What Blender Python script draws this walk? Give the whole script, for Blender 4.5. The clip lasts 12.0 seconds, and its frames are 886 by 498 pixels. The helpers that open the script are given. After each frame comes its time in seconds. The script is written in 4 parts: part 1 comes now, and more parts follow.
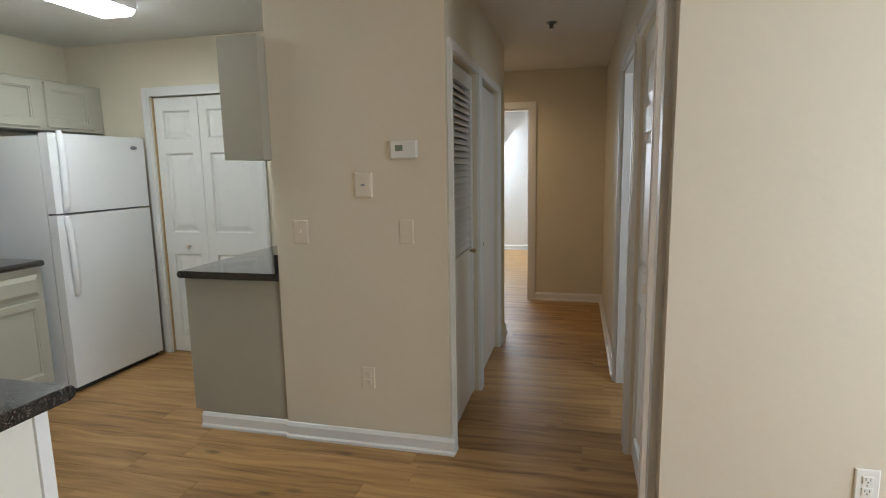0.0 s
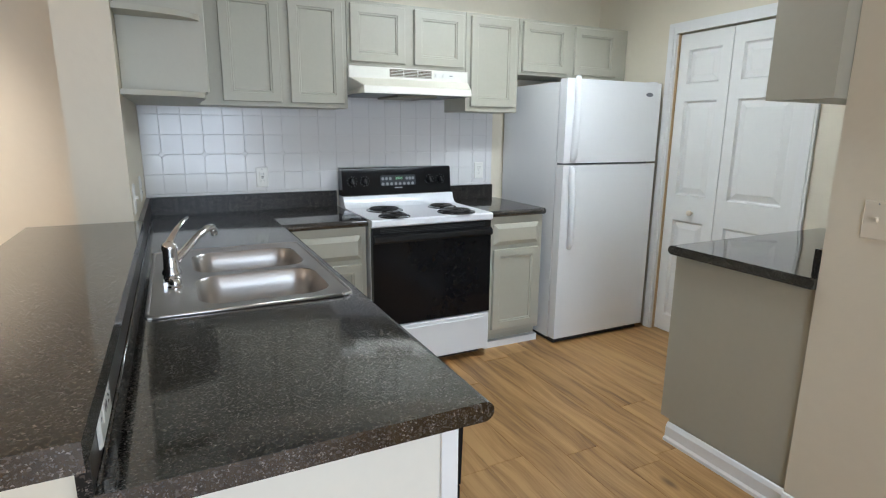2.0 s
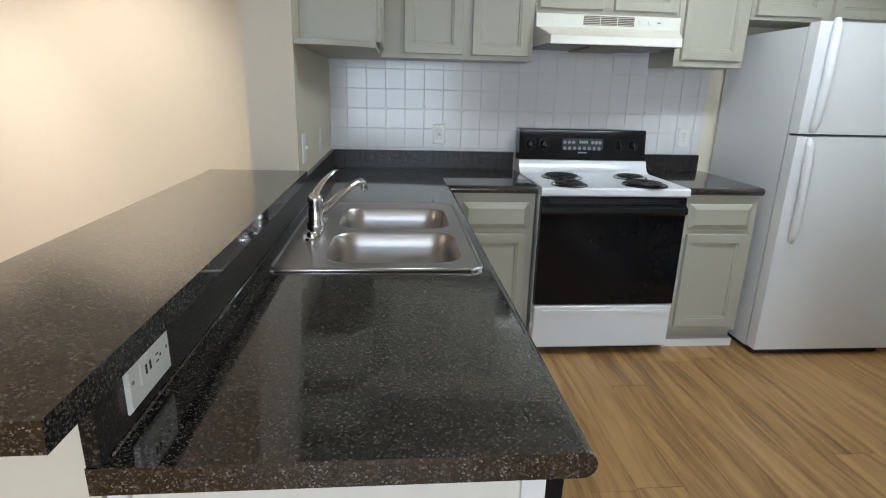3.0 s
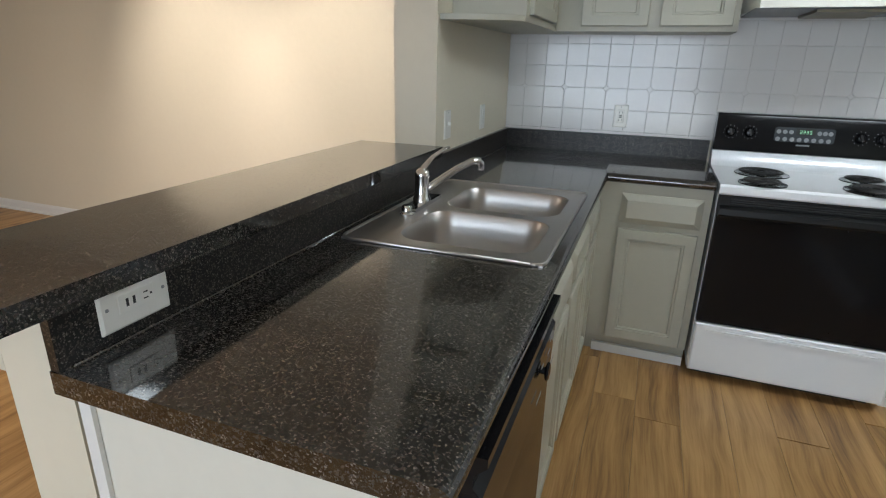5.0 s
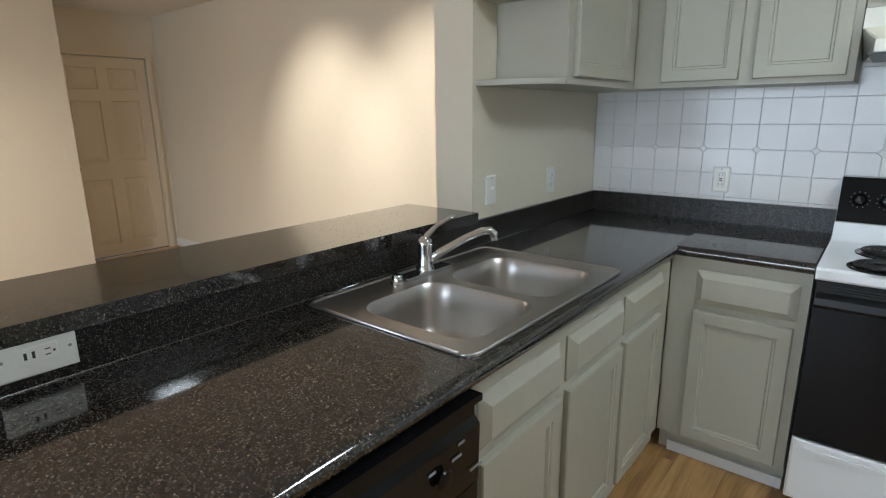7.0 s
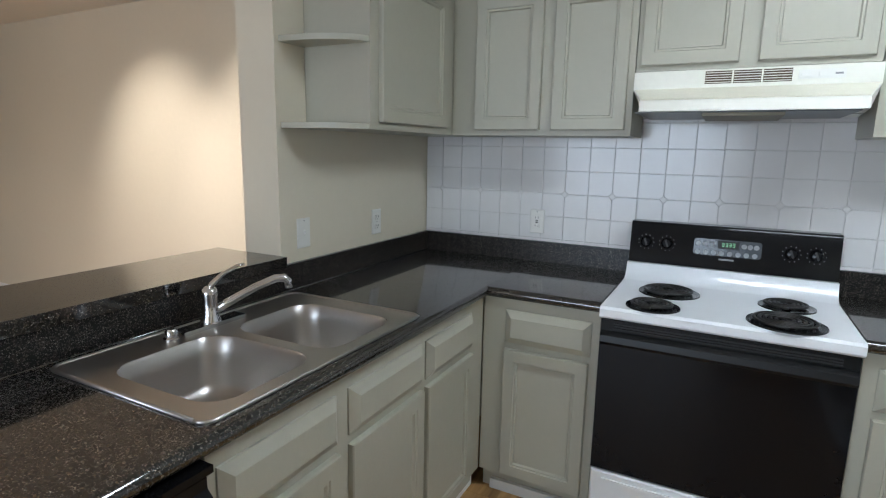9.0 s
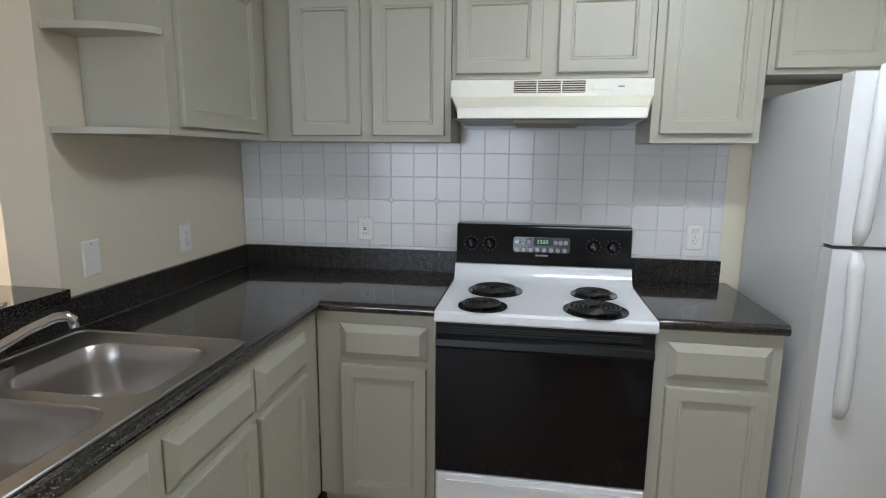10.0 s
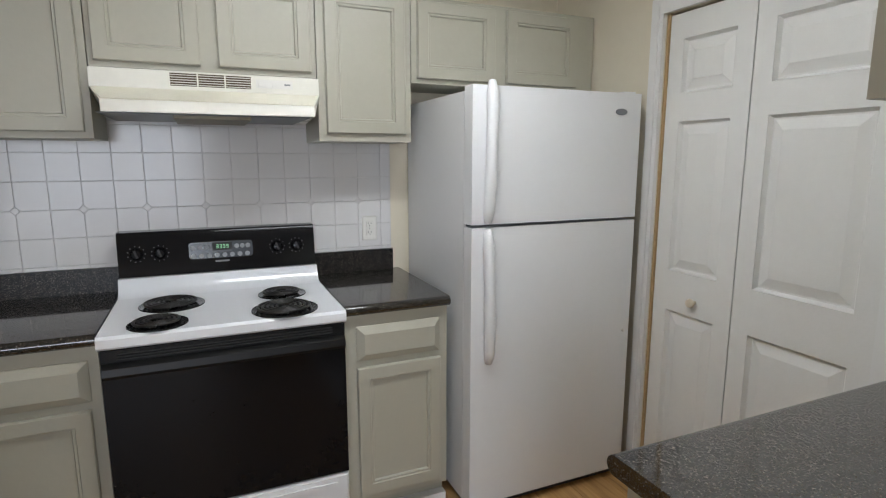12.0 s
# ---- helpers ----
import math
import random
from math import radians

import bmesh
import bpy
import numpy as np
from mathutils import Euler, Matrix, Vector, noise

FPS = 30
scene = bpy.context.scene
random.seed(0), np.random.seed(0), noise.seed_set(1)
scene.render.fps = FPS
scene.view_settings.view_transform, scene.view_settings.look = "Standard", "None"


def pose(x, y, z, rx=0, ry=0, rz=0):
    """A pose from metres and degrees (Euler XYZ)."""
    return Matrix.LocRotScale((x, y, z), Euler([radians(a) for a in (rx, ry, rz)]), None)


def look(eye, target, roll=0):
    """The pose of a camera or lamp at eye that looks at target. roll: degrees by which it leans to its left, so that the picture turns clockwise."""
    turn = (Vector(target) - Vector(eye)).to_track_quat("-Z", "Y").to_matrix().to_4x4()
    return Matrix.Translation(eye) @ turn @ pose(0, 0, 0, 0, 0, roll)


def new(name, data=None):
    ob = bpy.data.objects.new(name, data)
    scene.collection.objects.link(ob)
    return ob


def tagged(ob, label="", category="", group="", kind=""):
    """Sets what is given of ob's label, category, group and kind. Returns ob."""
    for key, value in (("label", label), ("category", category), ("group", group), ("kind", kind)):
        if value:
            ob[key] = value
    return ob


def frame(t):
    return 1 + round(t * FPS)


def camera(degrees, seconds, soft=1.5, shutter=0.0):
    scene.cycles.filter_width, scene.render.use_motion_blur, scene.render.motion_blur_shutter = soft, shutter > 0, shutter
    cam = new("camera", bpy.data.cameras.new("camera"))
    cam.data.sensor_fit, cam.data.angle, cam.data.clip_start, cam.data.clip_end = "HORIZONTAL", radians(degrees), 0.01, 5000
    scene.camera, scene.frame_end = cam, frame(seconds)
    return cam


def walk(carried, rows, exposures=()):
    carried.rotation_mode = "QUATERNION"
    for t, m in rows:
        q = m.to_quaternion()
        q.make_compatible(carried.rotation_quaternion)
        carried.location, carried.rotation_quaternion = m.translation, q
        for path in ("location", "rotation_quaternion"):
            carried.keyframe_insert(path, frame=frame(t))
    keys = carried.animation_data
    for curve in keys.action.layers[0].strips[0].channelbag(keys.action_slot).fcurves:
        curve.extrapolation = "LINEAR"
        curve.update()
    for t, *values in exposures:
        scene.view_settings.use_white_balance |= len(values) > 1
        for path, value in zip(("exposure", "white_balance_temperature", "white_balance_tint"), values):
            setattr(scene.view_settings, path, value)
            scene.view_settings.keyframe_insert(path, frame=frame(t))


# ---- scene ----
cam = camera(78.4, 12.0, soft=1.15)
EXPOSURES = [(0, 0.10, 6250, 8), (0.5, 0.28, 6100, 9), (1.0, 0.46, 5780, 10), (1.5, 0.50, 5800, 10), (2.5, 0.40, 5850, 9), (3.5, 0.2, 5850, 8), (5.5, 0.24, 5950, 8), (6.5, 0.30, 5850, 7), (8.5, 0.31, 5680, 8), (9.5, 0.18, 5850, 10), (11, 0.10, 6200, 13), (12, 0.06, 6300, 14)]
PATH = [
    (0, (3.956, -0.431, 1.451), (3.48, 1.489, 1.157), -1.0),
    (0.5, (3.75, -0.284, 1.466), (2.864, 1.486, 1.176), -1.5),
    (1, (3.639, -0.157, 1.443), (2.4, 1.384, 1.144), -1.8),
    (1.5, (3.565, 0.024, 1.431), (2.025, 1.254, 1.089), -1.3),
    (2, (3.475, 0.154, 1.4), (1.723, 1.019, 0.973), 0.5),
    (2.5, (3.385, 0.27, 1.391), (1.525, 0.807, 0.892), 1.3),
    (3, (3.287, 0.38, 1.372), (1.377, 0.553, 0.806), 1.5),
    (3.5, (3.23, 0.471, 1.368), (1.331, 0.376, 0.746), 0.8),
    (5.5, (3.071, 0.91, 1.374), (1.349, 0.103, 0.753), 1.0),
    (6, (2.945, 1.003, 1.383), (1.295, 0.03, 0.808), -0.3),
    (6.5, (2.858, 1.105, 1.4), (1.329, -0.069, 0.866), -1.3),
    (8.5, (2.66, 1.507, 1.442), (1.125, 0.285, 1.054), 1.4),
    (9, (2.6, 1.459, 1.451), (0.855, 0.551, 1.093), 1.1),
    (9.5, (2.566, 1.437, 1.457), (0.699, 0.809, 1.111), 0.6),
    (10, (2.538, 1.422, 1.463), (0.591, 1.111, 1.125), 0.5),
    (10.5, (2.524, 1.439, 1.46), (0.55, 1.402, 1.142), 0.3),
    (11, (2.517, 1.45, 1.463), (0.563, 1.737, 1.142), 0.1),
    (11.5, (2.529, 1.465, 1.437), (0.632, 2.02, 1.13), -0.0),
    (12, (2.544, 1.434, 1.453), (0.735, 2.221, 1.123), 0.0),
]
walk(cam, [(t, look(eye, target, roll)) for t, eye, target, roll in PATH], EXPOSURES)

# ---- world, daylight, lamps ----
world = bpy.data.worlds.new("sky")
scene.world = world
world.use_nodes = True
sky = world.node_tree.nodes.new("ShaderNodeTexSky")
sky.sky_type, sky.sun_disc, sky.sun_elevation, sky.sun_rotation = "NISHITA", False, radians(40), radians(200)
background = world.node_tree.nodes["Background"]
background.inputs["Strength"].default_value = 0.10
world.node_tree.links.new(sky.outputs["Color"], background.inputs["Color"])


def area_lamp(name, m, sx, sy, power, colour):
    d = bpy.data.lights.new(name, "AREA")
    d.shape, d.size, d.size_y, d.energy, d.color = "RECTANGLE", sx, sy, power, colour
    ob = new(name, d)
    ob.matrix_world = m
    return ob


def spot_lamp(name, eye, target, power, colour, degrees, blend, radius):
    d = bpy.data.lights.new(name, "SPOT")
    d.energy, d.color, d.spot_size, d.spot_blend, d.shadow_soft_size = power, colour, radians(degrees), blend, radius
    ob = new(name, d)
    ob.matrix_world = look(eye, target)
    return ob


WARM = (1.0, 0.825, 0.665)
ORANGE = (1.0, 0.68, 0.38)
DAY = (0.84, 0.92, 1.0)
# the wide window of the living room, then added lamps for unseen daylight in the far bedroom and the side room
area_lamp("daylight_lamp", look((6.95, 0.1, 1.3), (4, 0.1, 1.0)), 2.6, 1.8, 90, DAY)
area_lamp("daylight_lamp", look((2.2, 8.9, 1.5), (3.2, 7.6, 0.8)), 1.4, 1.3, 75, DAY)
# added inside the side room, aimed at the open door leaf; no window there
area_lamp("daylight_lamp", look((5.7, 1.9, 1.6), (4.6, 3.1, 1.2)), 0.8, 1.0, 16, DAY)
# recessed spots that wash the living room's long wall, then added fill lamps for living room and hall
spot_lamp("spot_light", (1.30, -1.15, 2.42), (0.0, -1.15, 1.24), 150, WARM, 64, 1.0, 0.09)
spot_lamp("spot_light", (1.30, -2.17, 2.42), (0.0, -2.17, 1.24), 150, WARM, 64, 1.0, 0.09)
spot_lamp("spot_light", (2.6, -3.0, 2.42), (2.6, -3.0, 0.0), 175, WARM, 160, 1.0, 0.08)
spot_lamp("spot_light", (3.0, 4.85, 2.42), (3.0, 4.85, 0.0), 32, ORANGE, 160, 1.0, 0.08)
LAMP_STRENGTH = 27.0


# ---- materials ----
def material(name, colour, rough=0.5, metal=0.0, vary=0.06, scale=6.0, bump=0.0, bump_scale=60.0, coat=0.0):
    """A surface with a slow and a fine change of tone, a change of gloss and a fine relief."""
    m = bpy.data.materials.new(name)
    m.use_nodes = True
    n, l = m.node_tree.nodes, m.node_tree.links
    b = n["Principled BSDF"]
    b.inputs["Roughness"].default_value, b.inputs["Metallic"].default_value = rough, metal
    b.inputs["Coat Weight"].default_value = coat
    geo = n.new("ShaderNodeNewGeometry")
    slow, fine = n.new("ShaderNodeTexNoise"), n.new("ShaderNodeTexNoise")
    slow.inputs["Scale"].default_value, fine.inputs["Scale"].default_value = scale * 0.35, scale * 9
    slow.inputs["Detail"].default_value = 4
    both = n.new("ShaderNodeMath")
    both.operation = "MULTIPLY_ADD"
    both.inputs[1].default_value = 0.35
    ramp = n.new("ShaderNodeMapRange")
    ramp.inputs["From Min"].default_value, ramp.inputs["From Max"].default_value = 0.4, 0.95
    ramp.inputs["To Min"].default_value, ramp.inputs["To Max"].default_value = 1 - vary, 1 + vary
    mul = n.new("ShaderNodeVectorMath")
    mul.operation = "MULTIPLY"
    mul.inputs[0].default_value = colour
    for t in (slow, fine):
        l.new(geo.outputs["Position"], t.inputs["Vector"])
    l.new(fine.outputs["Fac"], both.inputs[0])
    l.new(slow.outputs["Fac"], both.inputs[2])
    l.new(both.outputs[0], ramp.inputs["Value"])
    l.new(ramp.outputs[0], mul.inputs[1])
    l.new(mul.outputs[0], b.inputs["Base Color"])
    gloss = n.new("ShaderNodeMapRange")
    gloss.inputs["To Min"].default_value, gloss.inputs["To Max"].default_value = rough * 0.8, min(1, rough * 1.2)
    l.new(slow.outputs["Fac"], gloss.inputs["Value"])
    l.new(gloss.outputs[0], b.inputs["Roughness"])
    if bump:
        relief, bn = n.new("ShaderNodeTexNoise"), n.new("ShaderNodeBump")
        relief.inputs["Scale"].default_value, relief.inputs["Detail"].default_value = bump_scale, 3
        bn.inputs["Strength"].default_value, bn.inputs["Distance"].default_value = bump, 0.004
        l.new(geo.outputs["Position"], relief.inputs["Vector"])
        l.new(relief.outputs["Fac"], bn.inputs["Height"])
        l.new(bn.outputs["Normal"], b.inputs["Normal"])
    return m


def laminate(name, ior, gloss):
    """Near-black laminate with brown and grey flecks of several sizes."""
    m = bpy.data.materials.new(name)
    m.use_nodes = True
    n, l = m.node_tree.nodes, m.node_tree.links
    b = n["Principled BSDF"]
    geo = n.new("ShaderNodeNewGeometry")
    wob, shift = n.new("ShaderNodeTexNoise"), n.new("ShaderNodeVectorMath")
    wob.inputs["Scale"].default_value, wob.inputs["Detail"].default_value = 240, 1
    shift.operation, shift.inputs[1].default_value = "MULTIPLY_ADD", (0.006, 0.006, 0.006)
    l.new(geo.outputs["Position"], wob.inputs["Vector"])
    l.new(wob.outputs["Color"], shift.inputs[0])
    l.new(geo.outputs["Position"], shift.inputs[2])
    base = n.new("ShaderNodeRGB")
    base.outputs[0].default_value = (0.006, 0.0055, 0.005, 1)
    last = base.outputs[0]
    for scale, limit, colour in ((70, 0.42, (0.020, 0.016, 0.013, 1)), (150, 0.36, (0.060, 0.048, 0.039, 1)), (300, 0.38, (0.075, 0.064, 0.056, 1)), (185, 0.27, (0.17, 0.148, 0.13, 1))):
        v, cut, pick, mix = n.new("ShaderNodeTexVoronoi"), n.new("ShaderNodeMath"), n.new("ShaderNodeMath"), n.new("ShaderNodeMix")
        mp = n.new("ShaderNodeMapping")
        mp.inputs["Scale"].default_value, mp.inputs["Rotation"].default_value = (1, 0.78, 1), (0, 0, 0.5 + scale)
        v.inputs["Scale"].default_value = scale
        cut.operation, cut.inputs[1].default_value = "LESS_THAN", limit
        sep = n.new("ShaderNodeSeparateColor")
        pick.operation, pick.inputs[1].default_value = "GREATER_THAN", 0.5
        both = n.new("ShaderNodeMath")
        both.operation = "MULTIPLY"
        mix.data_type = "RGBA"
        mix.inputs["B"].default_value = colour
        l.new(shift.outputs[0], mp.inputs["Vector"])
        l.new(mp.outputs[0], v.inputs["Vector"])
        l.new(v.outputs["Distance"], cut.inputs[0])
        l.new(v.outputs["Color"], sep.inputs[0])
        l.new(sep.outputs[0], pick.inputs[0])
        l.new(cut.outputs[0], both.inputs[0])
        l.new(pick.outputs[0], both.inputs[1])
        l.new(both.outputs[0], mix.inputs["Factor"])
        l.new(last, mix.inputs["A"])
        last = mix.outputs["Result"]
    l.new(last, b.inputs["Base Color"])
    smear = n.new("ShaderNodeTexNoise")
    smear.inputs["Scale"].default_value, smear.inputs["Detail"].default_value = 7, 5
    r = n.new("ShaderNodeMapRange")
    r.inputs["To Min"].default_value, r.inputs["To Max"].default_value = 0.30, 0.42
    bn, relief = n.new("ShaderNodeBump"), n.new("ShaderNodeTexNoise")
    relief.inputs["Scale"].default_value = 190
    bn.inputs["Strength"].default_value, bn.inputs["Distance"].default_value = 0.045, 0.001
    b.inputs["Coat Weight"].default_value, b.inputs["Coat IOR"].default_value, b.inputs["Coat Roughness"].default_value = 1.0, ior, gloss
    b.inputs["Specular IOR Level"].default_value = 0.05
    l.new(geo.outputs["Position"], smear.inputs["Vector"])
    l.new(geo.outputs["Position"], relief.inputs["Vector"])
    l.new(smear.outputs["Fac"], r.inputs["Value"])
    l.new(r.outputs[0], b.inputs["Roughness"])
    l.new(relief.outputs["Fac"], bn.inputs["Height"])
    l.new(bn.outputs["Normal"], b.inputs["Normal"])
    return m


def plank_wood(name):
    """Brown oak-look plank: grain along x, knots, a tone of its own for each plank."""
    m = bpy.data.materials.new(name)
    m.use_nodes = True
    n, l = m.node_tree.nodes, m.node_tree.links
    b = n["Principled BSDF"]
    geo, info = n.new("ShaderNodeNewGeometry"), n.new("ShaderNodeObjectInfo")
    off, add = n.new("ShaderNodeMath"), n.new("ShaderNodeVectorMath")
    off.operation, off.inputs[1].default_value = "MULTIPLY", 37.0
    add.operation = "ADD"
    l.new(info.outputs["Random"], off.inputs[0])
    l.new(geo.outputs["Position"], add.inputs[0])
    l.new(off.outputs[0], add.inputs[1])
    warp = n.new("ShaderNodeTexNoise")
    warp.inputs["Scale"].default_value, warp.inputs["Detail"].default_value = 1.8, 2
    l.new(add.outputs[0], warp.inputs["Vector"])
    bend = n.new("ShaderNodeVectorMath")
    bend.operation, bend.inputs[1].default_value = "MULTIPLY_ADD", (0.0, 0.085, 0.0)
    l.new(warp.outputs["Color"], bend.inputs[0])
    l.new(add.outputs[0], bend.inputs[2])
    outs = []
    for sx, sy, detail in ((1.5, 23, 7), (7, 150, 3)):
        mp, t = n.new("ShaderNodeMapping"), n.new("ShaderNodeTexNoise")
        mp.inputs["Scale"].default_value = (sx, sy, 1)
        t.inputs["Scale"].default_value, t.inputs["Detail"].default_value = 1, detail
        l.new(bend.outputs[0], mp.inputs["Vector"])
        l.new(mp.outputs[0], t.inputs["Vector"])
        outs.append(t.outputs["Fac"])
    mixg = n.new("ShaderNodeMath")
    mixg.operation, mixg.inputs[1].default_value = "MULTIPLY_ADD", 0.35
    l.new(outs[1], mixg.inputs[0])
    l.new(outs[0], mixg.inputs[2])
    tone = n.new("ShaderNodeMath")
    tone.operation, tone.inputs[1].default_value = "MULTIPLY_ADD", 0.14
    l.new(info.outputs["Random"], tone.inputs[0])
    l.new(mixg.outputs[0], tone.inputs[2])
    ramp = n.new("ShaderNodeValToRGB")
    e = ramp.color_ramp.elements
    e[0].position, e[0].color = 0.45, (0.150, 0.070, 0.024, 1)
    e[1].position, e[1].color = 0.90, (0.50, 0.300, 0.120, 1)
    mid = e.new(0.68)
    mid.color = (0.355, 0.196, 0.068, 1)
    l.new(tone.outputs[0], ramp.inputs["Fac"])
    knot, kcut, kmix = n.new("ShaderNodeTexVoronoi"), n.new("ShaderNodeMapRange"), n.new("ShaderNodeMix")
    kmp = n.new("ShaderNodeMapping")
    kmp.inputs["Scale"].default_value = (1.5, 3.6, 1)
    knot.inputs["Scale"].default_value = 1.3
    kcut.inputs["From Min"].default_value, kcut.inputs["From Max"].default_value = 0.03, 0.12
    kcut.inputs["To Min"].default_value, kcut.inputs["To Max"].default_value = 0.75, 0.0
    kmix.data_type = "RGBA"
    kmix.inputs["B"].default_value = (0.075, 0.034, 0.014, 1)
    l.new(bend.outputs[0], kmp.inputs["Vector"])
    l.new(kmp.outputs[0], knot.inputs["Vector"])
    l.new(knot.outputs["Distance"], kcut.inputs["Value"])
    l.new(kcut.outputs[0], kmix.inputs["Factor"])
    l.new(ramp.outputs["Color"], kmix.inputs["A"])
    l.new(kmix.outputs["Result"], b.inputs["Base Color"])
    b.inputs["Roughness"].default_value = 0.38
    bn = n.new("ShaderNodeBump")
    bn.inputs["Strength"].default_value, bn.inputs["Distance"].default_value = 0.15, 0.002
    l.new(outs[1], bn.inputs["Height"])
    l.new(bn.outputs["Normal"], b.inputs["Normal"])
    return m


def glowing(name, colour, strength):
    m = bpy.data.materials.new(name)
    m.use_nodes = True
    b = m.node_tree.nodes["Principled BSDF"]
    b.inputs["Base Color"].default_value = (*colour, 1)
    b.inputs["Emission Color"].default_value = (*colour, 1)
    b.inputs["Emission Strength"].default_value = strength
    return m


def brushed(name):
    m = material(name, (0.50, 0.48, 0.46), 0.33, 1.0, 0.05, 3)
    n, l = m.node_tree.nodes, m.node_tree.links
    geo, mp, t, bn = n.new("ShaderNodeNewGeometry"), n.new("ShaderNodeMapping"), n.new("ShaderNodeTexNoise"), n.new("ShaderNodeBump")
    mp.inputs["Scale"].default_value = (12, 700, 60)
    t.inputs["Scale"].default_value = 1
    bn.inputs["Strength"].default_value, bn.inputs["Distance"].default_value = 0.10, 0.001
    l.new(geo.outputs["Position"], mp.inputs["Vector"])
    l.new(mp.outputs[0], t.inputs["Vector"])
    l.new(t.outputs["Fac"], bn.inputs["Height"])
    l.new(bn.outputs["Normal"], n["Principled BSDF"].inputs["Normal"])
    return m


CREAM = material("cream_wall_paint", (0.715, 0.657, 0.53), 0.55, 0, 0.03, 3, 0.25, 26)
CEIL = material("ceiling_paint", (0.74, 0.73, 0.70), 0.8, 0, 0.03, 3, 0.5, 70)
SAGE = material("sage_grey_cabinet_paint", (0.425, 0.412, 0.338), 0.42, 0, 0.04, 5, 0.10, 40)
SAGEPANEL = material("sage_grey_panel_paint", (0.41, 0.395, 0.32), 0.5, 0, 0.04, 4, 0.15, 40)
OFFWHITE = material("off_white_panel_paint", (0.72, 0.70, 0.62), 0.5, 0, 0.04, 4, 0.1, 40)
TRIM = material("white_trim_paint", (0.78, 0.78, 0.77), 0.35, 0, 0.03, 5)
DOORWHITE = material("white_door_paint", (0.76, 0.76, 0.74), 0.4, 0, 0.03, 4, 0.12, 120)
CREAMDOOR = material("cream_door_paint", (0.72, 0.635, 0.49), 0.5, 0, 0.03, 4)
APPLIANCE = material("white_appliance_enamel", (0.76, 0.77, 0.78), 0.32, 0, 0.02, 3, 0.12, 260)
ENAMEL = material("white_cooktop_enamel", (0.80, 0.82, 0.85), 0.12, 0, 0.02, 4)
HOODPAINT = material("yellowed_white_hood_enamel", (0.80, 0.785, 0.71), 0.3, 0, 0.05, 6)
YELLOWED = material("grease_yellowed_enamel", (0.79, 0.76, 0.63), 0.35, 0, 0.08, 9)
BLACK = material("black_gloss_plastic", (0.008, 0.008, 0.009), 0.10, 0, 0.1, 4)
GLASSBLACK = material("black_oven_glass", (0.006, 0.006, 0.007), 0.10, 0, 0.1, 4)
HANDLE = material("satin_black_plastic", (0.008, 0.008, 0.008), 0.38, 0, 0.1, 6)
RUBBER = material("black_rubber", (0.02, 0.02, 0.02), 0.6)
COIL = material("dark_coil_metal", (0.035, 0.033, 0.032), 0.42, 0.6, 0.2, 20)
PAN = material("black_drip_pan_enamel", (0.02, 0.02, 0.02), 0.14, 0.3, 0.15, 20)
CHROME = material("chrome", (0.72, 0.72, 0.73), 0.07, 1.0, 0.02, 4)
STEEL = brushed("brushed_steel")
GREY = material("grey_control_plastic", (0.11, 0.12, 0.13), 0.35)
PALE = material("pale_key_plastic", (0.26, 0.27, 0.28), 0.5)
PLATE = material("white_switch_plastic", (0.78, 0.77, 0.73), 0.3, 0, 0.02)
IVORY = material("almond_switch_plastic", (0.74, 0.675, 0.555), 0.35, 0, 0.02)
BADGE = material("grey_metal_badge", (0.22, 0.23, 0.25), 0.3, 0.8)
RAWWOOD = material("raw_wood_edge", (0.45, 0.30, 0.15), 0.6)
SLOT = material("dark_slot", (0.02, 0.02, 0.02), 0.7)
BRONZE = material("brown_vent_louvre", (0.09, 0.062, 0.035), 0.5, 0.2)
GREASE = material("greasy_filter_mesh", (0.20, 0.18, 0.13), 0.5, 0.5, 0.2, 30)
BRASS = material("dull_brass", (0.42, 0.34, 0.20), 0.35, 0.9)
GROUT = material("grey_tile_grout", (0.66, 0.645, 0.63), 0.85, 0, 0.08, 12, 0.2, 200)
TILE = material("white_glazed_tile", (0.71, 0.70, 0.695), 0.16, 0, 0.02, 6, 0.05, 30)
COUNTER = laminate("black_speckled_laminate", 1.85, 0.07)
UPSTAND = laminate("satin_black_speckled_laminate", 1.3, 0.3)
WOOD = plank_wood("oak_look_plank")
SUBFLOOR = material("dark_floor_joint", (0.06, 0.035, 0.018), 0.8)
TUBE = glowing("lit_lamp_diffuser", (0.955, 1.0, 0.985), LAMP_STRENGTH)
BULB = glowing("lit_bulb_face", (1.0, 0.75, 0.45), 3.0)
CLOCK = glowing("green_clock_digits", (0.35, 0.75, 0.42), 0.15)
DISPLAY = material("smoked_control_panel", (0.055, 0.06, 0.068), 0.18)
LCD = material("grey_lcd", (0.18, 0.22, 0.17), 0.3)
GLASSBLACK.node_tree.nodes["Principled BSDF"].inputs["Specular IOR Level"].default_value = 0.22
BLACK.node_tree.nodes["Principled BSDF"].inputs["Specular IOR Level"].default_value = 0.22
HANDLE.node_tree.nodes["Principled BSDF"].inputs["Specular IOR Level"].default_value = 0.25


